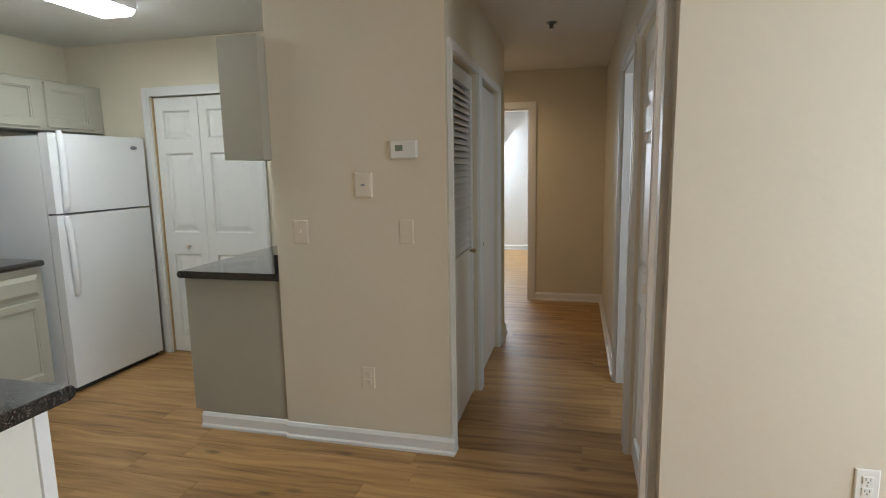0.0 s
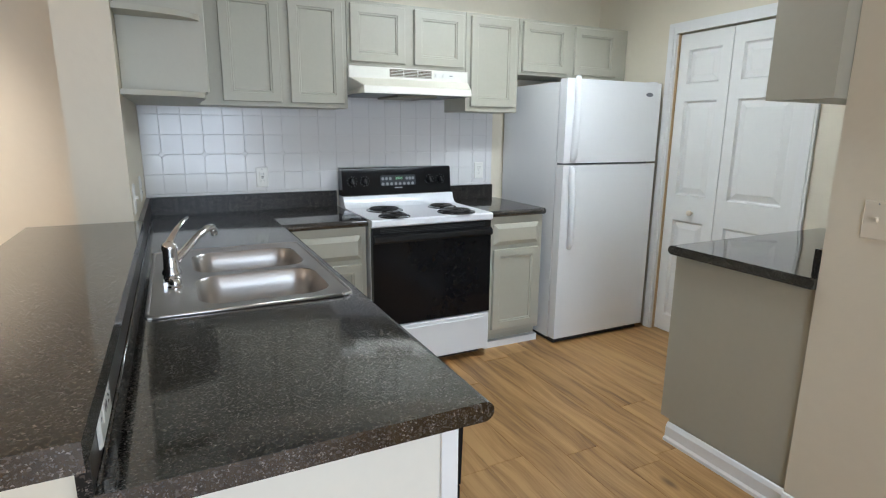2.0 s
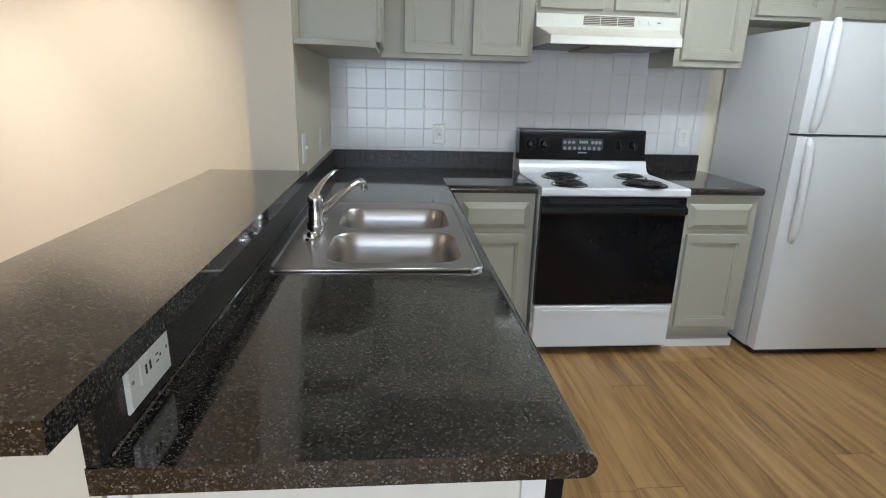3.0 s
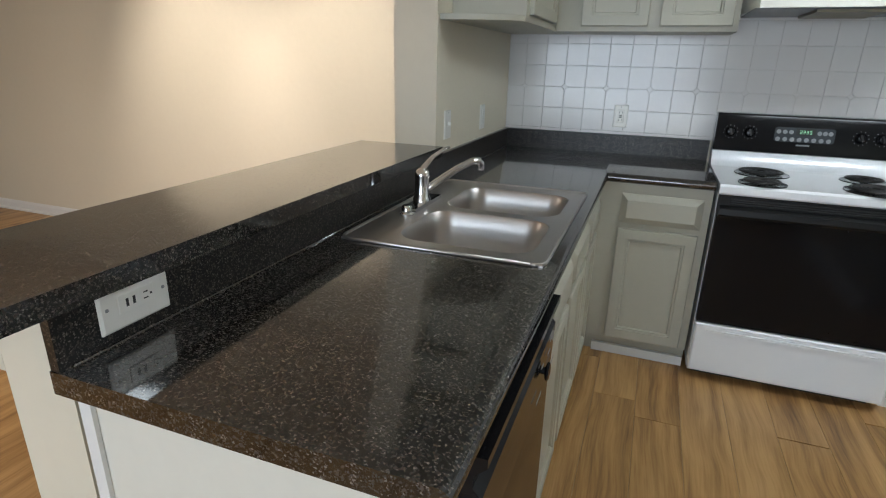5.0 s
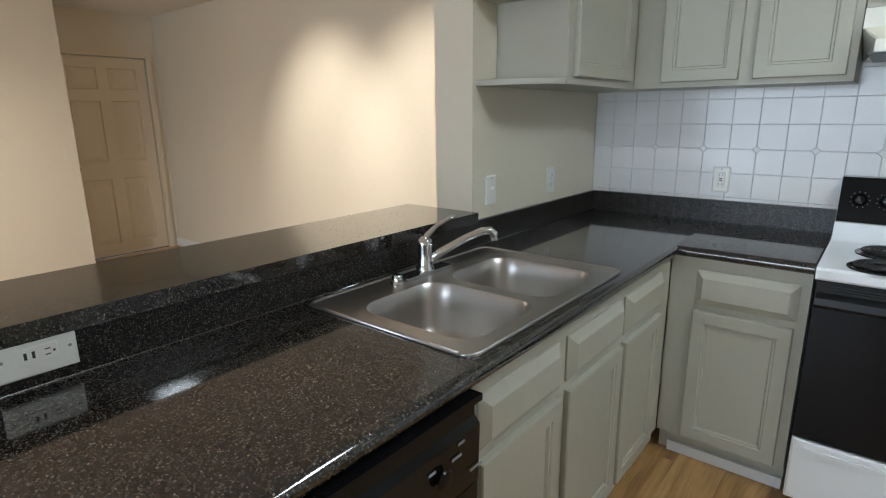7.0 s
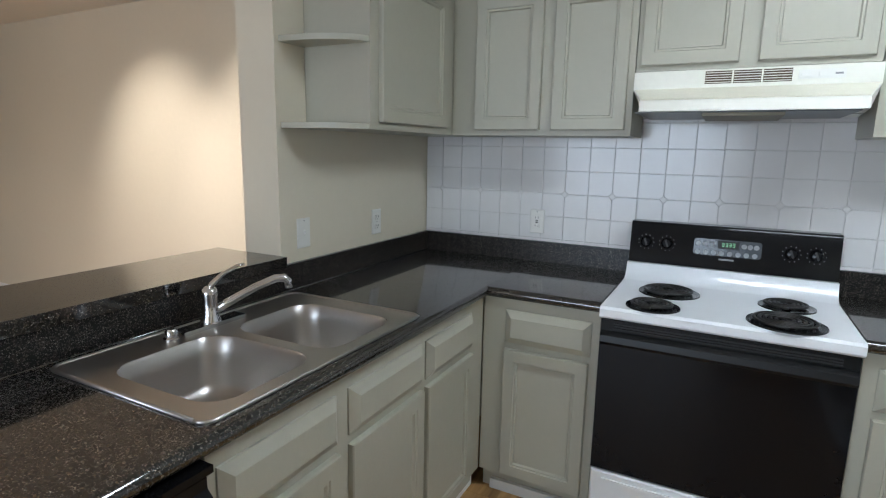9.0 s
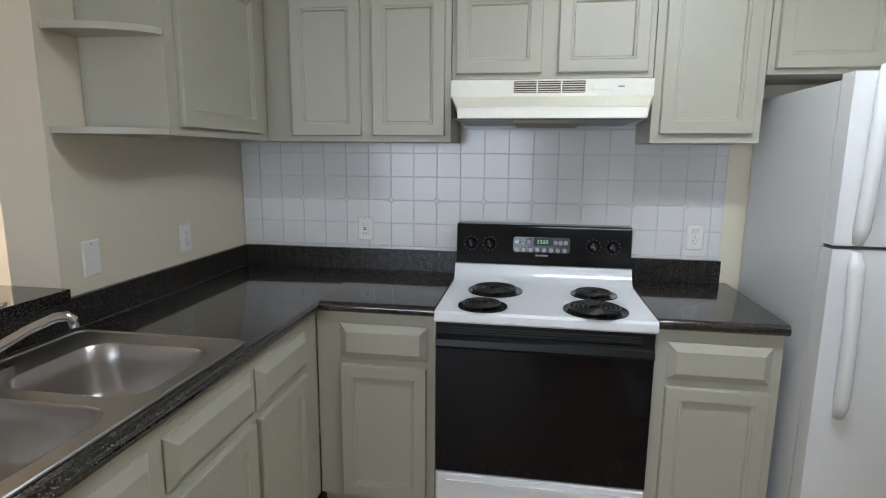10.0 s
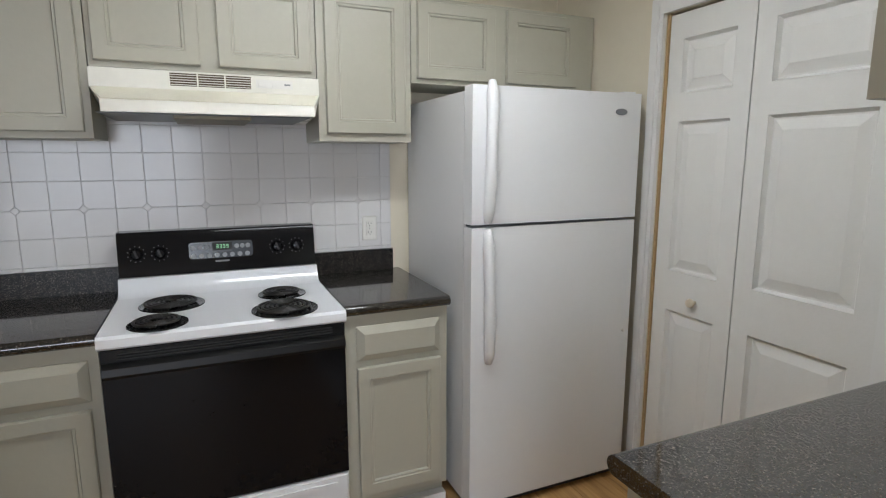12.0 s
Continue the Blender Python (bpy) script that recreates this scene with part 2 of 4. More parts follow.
# ---- mesh tools ----
def faces_of(w, x, y, z):
    """A frame at (x, y, z) whose local x runs right, y up and z out of a face that looks along w."""
    cols = {"+x": ((0, 1, 0), (0, 0, 1), (1, 0, 0)), "-x": ((0, -1, 0), (0, 0, 1), (-1, 0, 0)),
            "+y": ((-1, 0, 0), (0, 0, 1), (0, 1, 0)), "-y": ((1, 0, 0), (0, 0, 1), (0, -1, 0)),
            "+z": ((1, 0, 0), (0, 1, 0), (0, 0, 1)), "-z": ((1, 0, 0), (0, -1, 0), (0, 0, -1))}[w]
    m = Matrix.Identity(4)
    for i, c in enumerate(cols):
        m[0][i], m[1][i], m[2][i] = c
    m.translation = (x, y, z)
    return m


def finish(bm, name, mat, bevel=0.0, smooth=False, segments=2):
    if bevel:
        es = [e for e in bm.edges if len(e.link_faces) == 2 and e.calc_face_angle(0) > 0.5]
        bmesh.ops.bevel(bm, geom=es, offset=bevel, segments=segments, affect="EDGES", profile=0.5, clamp_overlap=True)
    bmesh.ops.recalc_face_normals(bm, faces=bm.faces)
    me = bpy.data.meshes.new(name)
    bm.to_mesh(me)
    bm.free()
    me.materials.append(mat)
    if smooth:
        me.shade_smooth()
    elif bevel:
        me.shade_smooth()
        me.set_sharp_from_angle(angle=radians(35))
    return me


def add_box(bm, x0, y0, z0, x1, y1, z1):
    c = [bm.verts.new(p) for p in ((x0, y0, z0), (x1, y0, z0), (x1, y1, z0), (x0, y1, z0), (x0, y0, z1), (x1, y0, z1), (x1, y1, z1), (x0, y1, z1))]
    for f in ((0, 3, 2, 1), (4, 5, 6, 7), (0, 1, 5, 4), (1, 2, 6, 5), (2, 3, 7, 6), (3, 0, 4, 7)):
        bm.faces.new([c[i] for i in f])


def boxes(name, mat, parts, bevel=0.0, smooth=False):
    bm = bmesh.new()
    for p in parts:
        add_box(bm, *p)
    return finish(bm, name, mat, bevel, smooth)


def rings(name, mat, w, h, steps, bevel=0.0):
    """A panel w by h from (0, 0): nested rectangles given as (inset, height), closed behind and in the middle."""
    bm = bmesh.new()
    loops = []
    for inset, z in steps:
        loops.append([bm.verts.new(p) for p in ((inset, inset, z), (w - inset, inset, z), (w - inset, h - inset, z), (inset, h - inset, z))])
    bm.faces.new(loops[0][::-1])
    for a, b in zip(loops, loops[1:]):
        for i in range(4):
            bm.faces.new((a[i], a[(i + 1) % 4], b[(i + 1) % 4], b[i]))
    bm.faces.new(loops[-1])
    return finish(bm, name, mat, bevel)


def prism(name, mat, outline, depth, bevel=0.0, smooth=False, segments=2):
    """An outline in local x and y, raised along z."""
    bm = bmesh.new()
    lo = [bm.verts.new((x, y, 0)) for x, y in outline]
    hi = [bm.verts.new((x, y, depth)) for x, y in outline]
    n = len(lo)
    bm.faces.new(lo[::-1])
    bm.faces.new(hi)
    for i in range(n):
        bm.faces.new((lo[i], lo[(i + 1) % n], hi[(i + 1) % n], hi[i]))
    return finish(bm, name, mat, bevel, smooth, segments)


def turned(name, mat, profile, n=28):
    """A profile of (radius, height) turned about z."""
    bm = bmesh.new()
    ringsv = [[bm.verts.new((r * math.cos(2 * math.pi * i / n), r * math.sin(2 * math.pi * i / n), z)) for i in range(n)] for r, z in profile]
    for a, b in zip(ringsv, ringsv[1:]):
        for i in range(n):
            bm.faces.new((a[i], a[(i + 1) % n], b[(i + 1) % n], b[i]))
    bm.faces.new(ringsv[0][::-1])
    bm.faces.new(ringsv[-1])
    me = finish(bm, name, mat)
    me.shade_smooth()
    me.set_sharp_from_angle(angle=radians(40))
    return me


def tube(name, mat, points, radii, n=14, flat=1.0):
    """A round bar through points, with a radius at each one."""
    bm = bmesh.new()
    pts = [Vector(p) for p in points]
    loops = []
    for i, p in enumerate(pts):
        d = (pts[min(i + 1, len(pts) - 1)] - pts[max(i - 1, 0)]).normalized()
        side = d.cross(Vector((0, 0, 1)))
        side = side.normalized() if side.length > 1e-3 else Vector((1, 0, 0))
        up = side.cross(d)
        r = radii[i]
        loops.append([bm.verts.new(p + side * r * math.cos(2 * math.pi * k / n) + up * r * flat * math.sin(2 * math.pi * k / n)) for k in range(n)])
    for a, b in zip(loops, loops[1:]):
        for k in range(n):
            bm.faces.new((a[k], a[(k + 1) % n], b[(k + 1) % n], b[k]))
    bm.faces.new(loops[0][::-1])
    bm.faces.new(loops[-1])
    return finish(bm, name, mat, smooth=True)


def thing(name, x, y, z, label, category, group="", kind=""):
    ob = new(name)
    ob.empty_display_size = 0.1
    ob.matrix_basis = Matrix.Translation((x, y, z))
    return tagged(ob, label, category, group, kind)


def world_of(ob):
    m = ob.matrix_basis.copy()
    while ob.parent:
        ob = ob.parent
        m = ob.matrix_basis @ m
    return m


def part(parent, name, mesh, m=None, label=""):
    ob = new(name, mesh)
    ob.parent = parent
    ob.matrix_basis = world_of(parent).inverted() @ (m or Matrix.Identity(4))
    return tagged(ob, label) if label else ob


def structure(name, mesh, label, category="wall", m=None):
    ob = new(name, mesh)
    if m:
        ob.matrix_basis = m
    return tagged(ob, label, category, kind="structure")


# ---- the large structure ----
H = 2.44          # ceiling
PY = 3.20         # pantry wall
floor = structure("floor", boxes("floor", SUBFLOOR, [(-0.2, -5.2, -0.12, 7.2, 9.4, -0.012)]), "brown oak-look plank floor running through kitchen and hall", "floor")
structure("ceiling", boxes("ceiling", CEIL, [(-0.2, -5.2, H, 7.2, 9.4, H + 0.12)]), "white textured ceiling over kitchen, hall and living room", "ceiling")
wall_stove = structure("wall_stove", boxes("wall_stove", CREAM, [(-0.15, -5.2, 0, 0, PY + 0.9, H)]), "cream painted wall behind the stove and along the living room")
structure("wall_side", boxes("wall_side", CREAM, [(0, -0.18, 0, 1.11, 0, H)]), "cream painted wall stub beside the kitchen counter")
half_wall = structure("half_wall", boxes("half_wall", CREAM, [(1.11, -0.16, 0, 2.665, -0.002, 1.008)], 0.004), "cream half wall under the raised breakfast bar")
structure("wall_pantry", boxes("wall_pantry", CREAM, [(0, PY, 0, 0.768, PY + 0.12, H), (0.768, PY, 2.03, 1.66, PY + 0.12, H), (1.66, PY, 0, 2.43, PY + 0.12, H), (0, PY + 0.78, 0, 2.43, PY + 0.88, H)]), "cream painted wall with the pantry door opening")
structure("wall_thermostat", boxes("wall_thermostat", CREAM, [(2.43, 2.105, 0, 3.35, 2.19, H), (2.43, 2.19, 0, 2.53, PY + 0.9, H)], 0.006), "cream painted partition between kitchen and hall")
structure("wall_hall_left", boxes("wall_hall_left", CREAM, [(3.25, 2.19, 2.01, 3.35, 4.23, H), (3.25, 2.92, 0, 3.35, 3.02, 2.01), (3.25, 3.82, 0, 3.35, 4.23, 2.01), (2.53, 4.13, 0, 3.25, 4.23, H)]), "cream painted hall wall with two closet openings")
structure("wall_hall_end", boxes("wall_hall_end", CREAM, [(1.9, 5.48, 0, 2.66, 5.60, H), (2.66, 5.48, 2.06, 3.46, 5.60, H), (3.46, 5.48, 0, 4.35, 5.60, H)]), "cream painted wall at the end of the hall with an open doorway")
structure("wall_hall_right", boxes("wall_hall_right", CREAM, [(4.23, 3.25, 0, 4.35, 5.48, H), (4.23, 2.42, 2.03, 4.35, 3.25, H), (4.23, 2.28, 0, 4.35, 2.42, H), (4.23, 1.66, 2.03, 4.35, 2.28, H), (4.272, 1.57, 0, 4.35, 1.66, H)]), "cream painted hall wall with a closet door and an open doorway")
structure("wall_living_north", boxes("wall_living_north", CREAM, [(4.35, 1.57, 0, 7.0, 1.69, H)]), "cream painted living room wall with a slight sheen")
structure("wall_living_south", boxes("wall_living_south", CREAM, [(0, -5.12, 0, 0.11, -4.97, H), (0.11, -5.12, 2.02, 0.97, -4.97, H), (0.97, -5.12, 0, 7.0, -4.97, H)]), "cream painted wall with the entry door")
structure("wall_entry", boxes("wall_entry", CREAM, [(1.08, -4.97, 0, 1.85, -4.30, H)], 0.006), "cream painted wall beside the entry door")
structure("wall_window", boxes("wall_window", CREAM, [(7.0, -5.12, 0, 7.15, -1.3, H), (7.0, 1.5, 0, 7.15, 1.69, H), (7.0, -1.3, 2.2, 7.15, 1.5, H), (7.0, -1.3, 0, 7.15, 1.5, 0.4)]), "cream painted living room wall with a wide window opening")
structure("wall_far_room", boxes("wall_far_room", TRIM, [(1.7, 9.12, 0, 4.4, 9.24, H), (4.35, 5.60, 0, 4.47, 9.12, H), (1.6, 4.23, 0, 1.72, 9.24, H)]), "white painted walls of the far room")
structure("wall_side_room", boxes("wall_side_room", TRIM, [(6.6, 1.69, 0, 6.72, 4.4, H), (4.35, 4.3, 0, 6.6, 4.42, H)]), "white painted walls of the side room")


def skirting(name, runs):
    """Skirting boards: (axis, from, to, wall face, out) with a stepped top and a shoe strip."""
    prof = [(0, 0), (0.026, 0), (0.026, 0.014), (0.015, 0.022), (0.015, 0.068), (0.006, 0.084), (0, 0.088)]
    bm = bmesh.new()
    for axis, a, b, face, out in runs:
        ends = []
        for s in (a, b):
            ends.append([bm.verts.new((s, face + out * d, z) if axis == "x" else (face + out * d, s, z)) for d, z in prof])
        n = len(prof)
        bm.faces.new(ends[0])
        bm.faces.new(ends[1][::-1])
        for i in range(n):
            bm.faces.new((ends[0][i], ends[0][(i + 1) % n], ends[1][(i + 1) % n], ends[1][i]))
    return structure(name, finish(bm, name, TRIM), "white moulded skirting board with a shoe strip", "skirting")


skirting("baseboard", [("x", 2.432, 3.376, 2.103, -1), ("x", 1.880, 2.44, 2.118, -1), ("y", 2.10, 2.16, 3.352, 1), ("y", 3.89, 4.23, 3.352, 1), ("x", 3.53, 4.23, 5.478, -1),
                       ("y", 3.33, 5.48, 4.228, -1), ("x", 4.36, 7.0, 1.568, -1), ("y", -4.97, -0.18, 0.002, 1), ("x", 1.7, 4.35, 9.118, -1), ("x", 1.11, 2.665, -0.162, -1)])


def casing(name, w, x, y, width, height, wide=0.065, thick=0.018, label="white moulded door casing", mat=None):
    """Two uprights and a head round an opening whose lower left corner is (x, y) on a face that looks along w."""
    parts = [(-wide, 0, 0, 0, height + wide, thick), (width, 0, 0, width + wide, height + wide, thick), (0, height, 0, width, height + wide, thick),
             (-wide + 0.012, 0, thick, -0.02, height + wide - 0.02, thick + 0.005), (width + 0.02, 0, thick, width + wide - 0.012, height + wide - 0.02, thick + 0.005)]
    return structure(name, boxes(name, mat or TRIM, parts, 0.003), label, "door casing", faces_of(w, x, y, 0))


casing("trim_pantry", "-y", 0.768, PY - 0.001, 0.892, 2.03)
casing("trim_closet", "+x", 3.351, 2.19, 0.73, 2.01, 0.045)
casing("trim_closet", "+x", 3.351, 3.02, 0.80, 2.01, 0.045)
casing("trim_hall_end", "-y", 2.66, 5.479, 0.80, 2.06)
casing("trim_side_room", "-x", 4.229, 3.25, 0.83, 2.03)
casing("trim_hall_closet", "-x", 4.229, 2.28, 0.62, 2.03, 0.05)
casing("trim_entry", "+y", 0.97, -4.969, 0.86, 2.02, 0.06, 0.018, "cream painted door casing", CREAMDOOR)


def six_panel_leaf(parent, w, x, y, z, width, height, columns, mat, name="leaf"):
    """A moulded door leaf: stiles and rails with sunk, raised panels."""
    body = boxes(name, mat, [(0, 0, -0.036, width, height, -0.018)], 0.0)
    leaf = part(parent, name, body, faces_of(w, x, y, z))
    stile = 0.072 if columns == 1 else 0.10
    rows = [(0.12, 0.80), (0.97, 1.58), (1.69, 1.90)]
    rows = [(a * height / 2.0, b * height / 2.0) for a, b in rows]
    pw = (width - stile * (columns + 1)) / columns
    bars = [(0, 0, -0.02, stile, height, 0), (width - stile, 0, -0.02, width, height, 0)]
    if columns == 2:
        bars.append((stile + pw, 0, -0.02, stile + pw + stile, height, 0))
    ys = [0] + [v for r in rows for v in r] + [height]
    for a, b in zip(ys[::2], ys[1::2]):
        for c in range(columns):
            x0 = stile + c * (pw + stile)
            bars.append((x0, a, -0.02, x0 + pw, b, 0))
    part(parent, "frame", boxes("frame", mat, bars), faces_of(w, x, y, z))
    for a, b in rows:
        for c in range(columns):
            x0 = stile + c * (pw + stile)
            me = rings("panel", mat, pw, b - a, [(0, -0.019), (0.001, -0.001), (0.010, -0.015), (0.017, -0.015), (0.052, -0.003)])
            part(parent, "panel", me, faces_of(w, x, y, z) @ Matrix.Translation((x0, a, 0)))
    return leaf


def knob(parent, m, mat, r=0.019, label=""):
    return part(parent, "knob", turned("knob", mat, [(0.008, 0), (0.008, 0.012), (r * 0.8, 0.018), (r, 0.026), (r * 0.85, 0.034), (r * 0.3, 0.038)], 20), m, label)


structure("trim_side_room_jamb", boxes("trim_side_room_jamb", TRIM, [(4.231, 3.232, 0, 4.349, 3.249, 2.03), (4.231, 2.421, 0, 4.349, 2.438, 2.03), (4.231, 2.438, 2.012, 4.349, 3.232, 2.029)]), "white painted door jamb of the side room", "door casing")
structure("trim_hall_end_jamb", boxes("trim_hall_end_jamb", TRIM, [(3.442, 5.481, 0, 3.459, 5.599, 2.06), (2.661, 5.481, 0, 2.678, 5.599, 2.06), (2.678, 5.481, 2.042, 3.442, 5.599, 2.059)]), "white painted door jamb at the end of the hall", "door casing")

pantry = thing("pantry_door", 1.25, PY, 0, "white six-panel bifold pantry door, closed", "door", kind="structure")
six_panel_leaf(pantry, "-y", 0.782, PY + 0.012, 0.012, 0.383, 2.008, 1, DOORWHITE)
six_panel_leaf(pantry, "-y", 1.170, PY + 0.012, 0.012, 0.483, 2.008, 1, DOORWHITE)
part(pantry, "jamb_edge", boxes("jamb_edge", RAWWOOD, [(0.769, PY + 0.004, 0.0, 0.779, PY + 0.11, 2.028)]))
knob(pantry, faces_of("-y", 1.0, PY + 0.012, 0.878), IVORY)

entry = thing("entry_door", 0.54, -4.97, 0, "cream painted six-panel entry door, closed", "door", kind="structure")
six_panel_leaf(entry, "+y", 0.96, -4.985, 0.01, 0.84, 2.0, 2, CREAMDOOR)
knob(entry, faces_of("+y", 0.89, -4.985, 0.93), BRASS, 0.026)

louvre = thing("louvred_closet_door", 3.34, 2.55, 0, "white louvred closet door in the hall, closed", "door", kind="structure")
part(louvre, "frame", boxes("frame", DOORWHITE, [(0, 0, -0.03, 0.06, 1.98, 0), (0.66, 0, -0.03, 0.72, 1.98, 0), (0.06, 0, -0.03, 0.66, 0.95, -0.004), (0.06, 1.90, -0.03, 0.66, 1.98, 0)], 0.003), faces_of("+x", 3.325, 2.195, 0.012))
slat_mesh = boxes("slat", DOORWHITE, [(0, -0.018, -0.004, 0.60, 0.018, 0.004)], 0.002)
for i in range(26):
    part(louvre, "slat", slat_mesh, faces_of("+x", 3.309, 2.255, 0.985 + i * 0.036) @ pose(0, 0, 0, -40))
knob(louvre, faces_of("+x", 3.325, 2.80, 0.95), BRASS, 0.014)
flat = thing("closet_door", 3.34, 3.42, 0, "white flush closet door in the hall, closed", "door", kind="structure")
part(flat, "leaf", boxes("leaf", DOORWHITE, [(0, 0, -0.03, 0.79, 1.98, 0)], 0.003), faces_of("+x", 3.325, 3.025, 0.012))
knob(flat, faces_of("+x", 3.325, 3.10, 0.95), BRASS, 0.014)
hallcloset = thing("closet_door", 4.24, 1.97, 0, "white six-panel closet door in the hall, closed", "door", kind="structure")
six_panel_leaf(hallcloset, "-x", 4.245, 2.275, 0.012, 0.61, 2.0, 1, DOORWHITE)
knob(hallcloset, faces_of("-x", 4.245, 1.76, 0.97), IVORY)
side = thing("side_room_door", 4.4, 3.2, 0, "white panel door standing open into the side room", "door", kind="structure")
six_panel_leaf(side, "-y", 4.36, 3.20, 0.012, 0.78, 2.0, 2, DOORWHITE)
knob(side, faces_of("-y", 5.05, 3.20, 0.95), BRASS, 0.026)

window = thing("window_1", 7.05, 0.1, 0.4, "wide white-framed living room window", "window", kind="structure")
part(window, "frame", boxes("frame", TRIM, [(7.03, -1.3, 0.4, 7.09, -1.24, 2.2), (7.03, 1.44, 0.4, 7.09, 1.5, 2.2), (7.03, -1.24, 0.4, 7.09, 1.44, 0.46), (7.03, -1.24, 2.14, 7.09, 1.44, 2.2), (7.03, 0.07, 0.46, 7.09, 0.13, 2.14)], 0.003))


# ---- kitchen: cabinets ----
def panel_door(parent, w, x, y, z, width, height, name="door"):
    """Frame-and-panel door with a beaded, sunk field."""
    steps = [(0, 0), (0, 0.016), (0.003, 0.020), (0.046, 0.020), (0.049, 0.0155), (0.056, 0.0155), (0.060, 0.007), (0.064, 0.007)]
    return part(parent, name, rings(name, SAGE, width, height, steps), faces_of(w, x, y, z))


def drawer_front(parent, w, x, y, z, width, height):
    """Drawer front with a broad bevel round a raised field."""
    return part(parent, "drawer_front", rings("drawer_front", SAGE, width, height, [(0, 0), (0, 0.006), (0.003, 0.008), (0.028, 0.024), (0.031, 0.024)]), faces_of(w, x, y, z))


def cabinet(name, body, doors, drawers, label, group, kick=(), at=None):
    b = body[0]
    t = thing(name, (b[0] + b[3]) / 2, (b[1] + b[4]) / 2, min(p[2] for p in body) if not kick else 0.0, label, "cabinet", group)
    part(t, "body", boxes("body", SAGE, body, 0.002))
    for k in kick:
        part(t, "toe_kick", boxes("toe_kick", SAGEPANEL, [k]))
    for d in doors:
        panel_door(t, *d)
    for d in drawers:
        drawer_front(t, *d)
    return t


UP = "wall cabinets"
LOW = "base cabinets"
UB, UT = 1.520, 2.115
cabinet("wall_cabinet", [(0.002, 0.302, UB, 0.31, 1.093, UT)], [("+x", 0.31, 0.421, 1.542, 0.300, 0.552), ("+x", 0.31, 0.771, 1.542, 0.298, 0.552)], [], "sage-grey two-door wall cabinet above the tiled splash", UP)
cabinet("wall_cabinet", [(0.002, 1.097, 1.762, 0.31, 1.862, UT)], [("+x", 0.31, 1.114, 1.782, 0.333, 0.312), ("+x", 0.31, 1.508, 1.782, 0.333, 0.312)], [], "sage-grey short wall cabinet above the range hood", UP)
cabinet("wall_cabinet", [(0.002, 1.866, UB, 0.31, 2.256, UT)], [("+x", 0.31, 1.897, 1.552, 0.331, 0.545)], [], "sage-grey single-door wall cabinet beside the range hood", UP)
cabinet("wall_cabinet", [(0.002, 2.260, 1.766, 0.31, 3.195, UT)], [("+x", 0.31, 2.284, 1.785, 0.368, 0.312), ("+x", 0.31, 2.713, 1.785, 0.378, 0.312)], [], "sage-grey two-door wall cabinet above the refrigerator", UP)

corner = cabinet("wall_cabinet", [(0.002, 0.002, UB, 0.955, 0.300, UT)], [("+y", 0.902, 0.300, 1.548, 0.510, 0.545)], [], "sage-grey corner wall cabinet with curved open end shelves", UP)
curve = [(0, 0), (0.132, 0)] + [(0.132 - 0.132 * (1 - math.cos(a)) ** 1.0, 0.294 * math.sin(a)) for a in (0.12, 0.35, 0.6, 0.85, 1.1, 1.35, 1.5)] + [(0, 0.296)]
shelf_mesh = prism("shelf", SAGE, curve, 0.020, 0.003)
for z in (1.520, 1.818, 2.095):
    part(corner, "shelf", shelf_mesh, Matrix.Translation((0.957, 0.002, z)))

DR, DRH, DB, DT = 0.690, 0.136, 0.112, 0.664
cabinet("base_cabinet", [(0.004, 0.62, 0.10, 0.608, 1.088, 0.872)], [("+x", 0.608, 0.717, DB, 0.338, DT - DB)], [("+x", 0.608, 0.717, DR, 0.342, DRH)], "sage-grey base cabinet with drawer beside the stove", LOW, [(0.004, 0.62, 0, 0.56, 1.088, 0.10)])
cabinet("base_cabinet", [(0.004, 1.876, 0.10, 0.608, 2.292, 0.872)], [("+x", 0.608, 1.918, DB + 0.02, 0.342, DT - DB - 0.02)], [("+x", 0.608, 1.918, DR, 0.340, DRH)], "sage-grey base cabinet with drawer between stove and refrigerator", LOW, [(0.004, 1.876, 0, 0.56, 2.292, 0.10)])
pen = cabinet("base_cabinet", [(0.612, 0.004, 0.10, 1.960, 0.022, 0.872), (0.612, 0.022, 0.10, 1.960, 0.59, 0.12), (0.612, 0.59, 0.10, 1.960, 0.616, 0.872), (1.942, 0.022, 0.12, 1.960, 0.59, 0.872)],
              [("+y", 1.098, 0.616, DB, 0.363, DT - DB), ("+y", 1.516, 0.616, DB, 0.390, DT - DB), ("+y", 1.938, 0.616, DB, 0.372, DT - DB)],
              [("+y", 1.098, 0.616, DR, 0.363, DRH), ("+y", 1.516, 0.616, DR, 0.390, DRH), ("+y", 1.938, 0.616, DR, 0.372, DRH)],
              "sage-grey peninsula base cabinet under the sink with three doors", LOW, [(0.612, 0.5, 0, 1.960, 0.56, 0.10)])
structure("trim_toe_kick", boxes("trim_toe_kick", TRIM, [(0.562, 0.66, 0, 0.580, 1.086, 0.045), (0.60, 0.562, 0, 1.96, 0.580, 0.045), (0.562, 1.878, 0, 0.60, 2.292, 0.045)], 0.003), "white shoe strip along the toe kick", "trim")

end = thing("peninsula_end_panel", 2.62, 0.3, 0, "off-white painted end panel of the peninsula", "panel")
part(end, "panel", boxes("panel", OFFWHITE, [(2.585, 0.004, 0, 2.655, 0.586, 0.872)], 0.003))
for y0, y1 in ((0.556, 0.590), (0.004, 0.030)):
    part(end, "corner_strip", boxes("corner_strip", TRIM, [(2.656, y0, 0, 2.664, y1, 0.870)], 0.002))

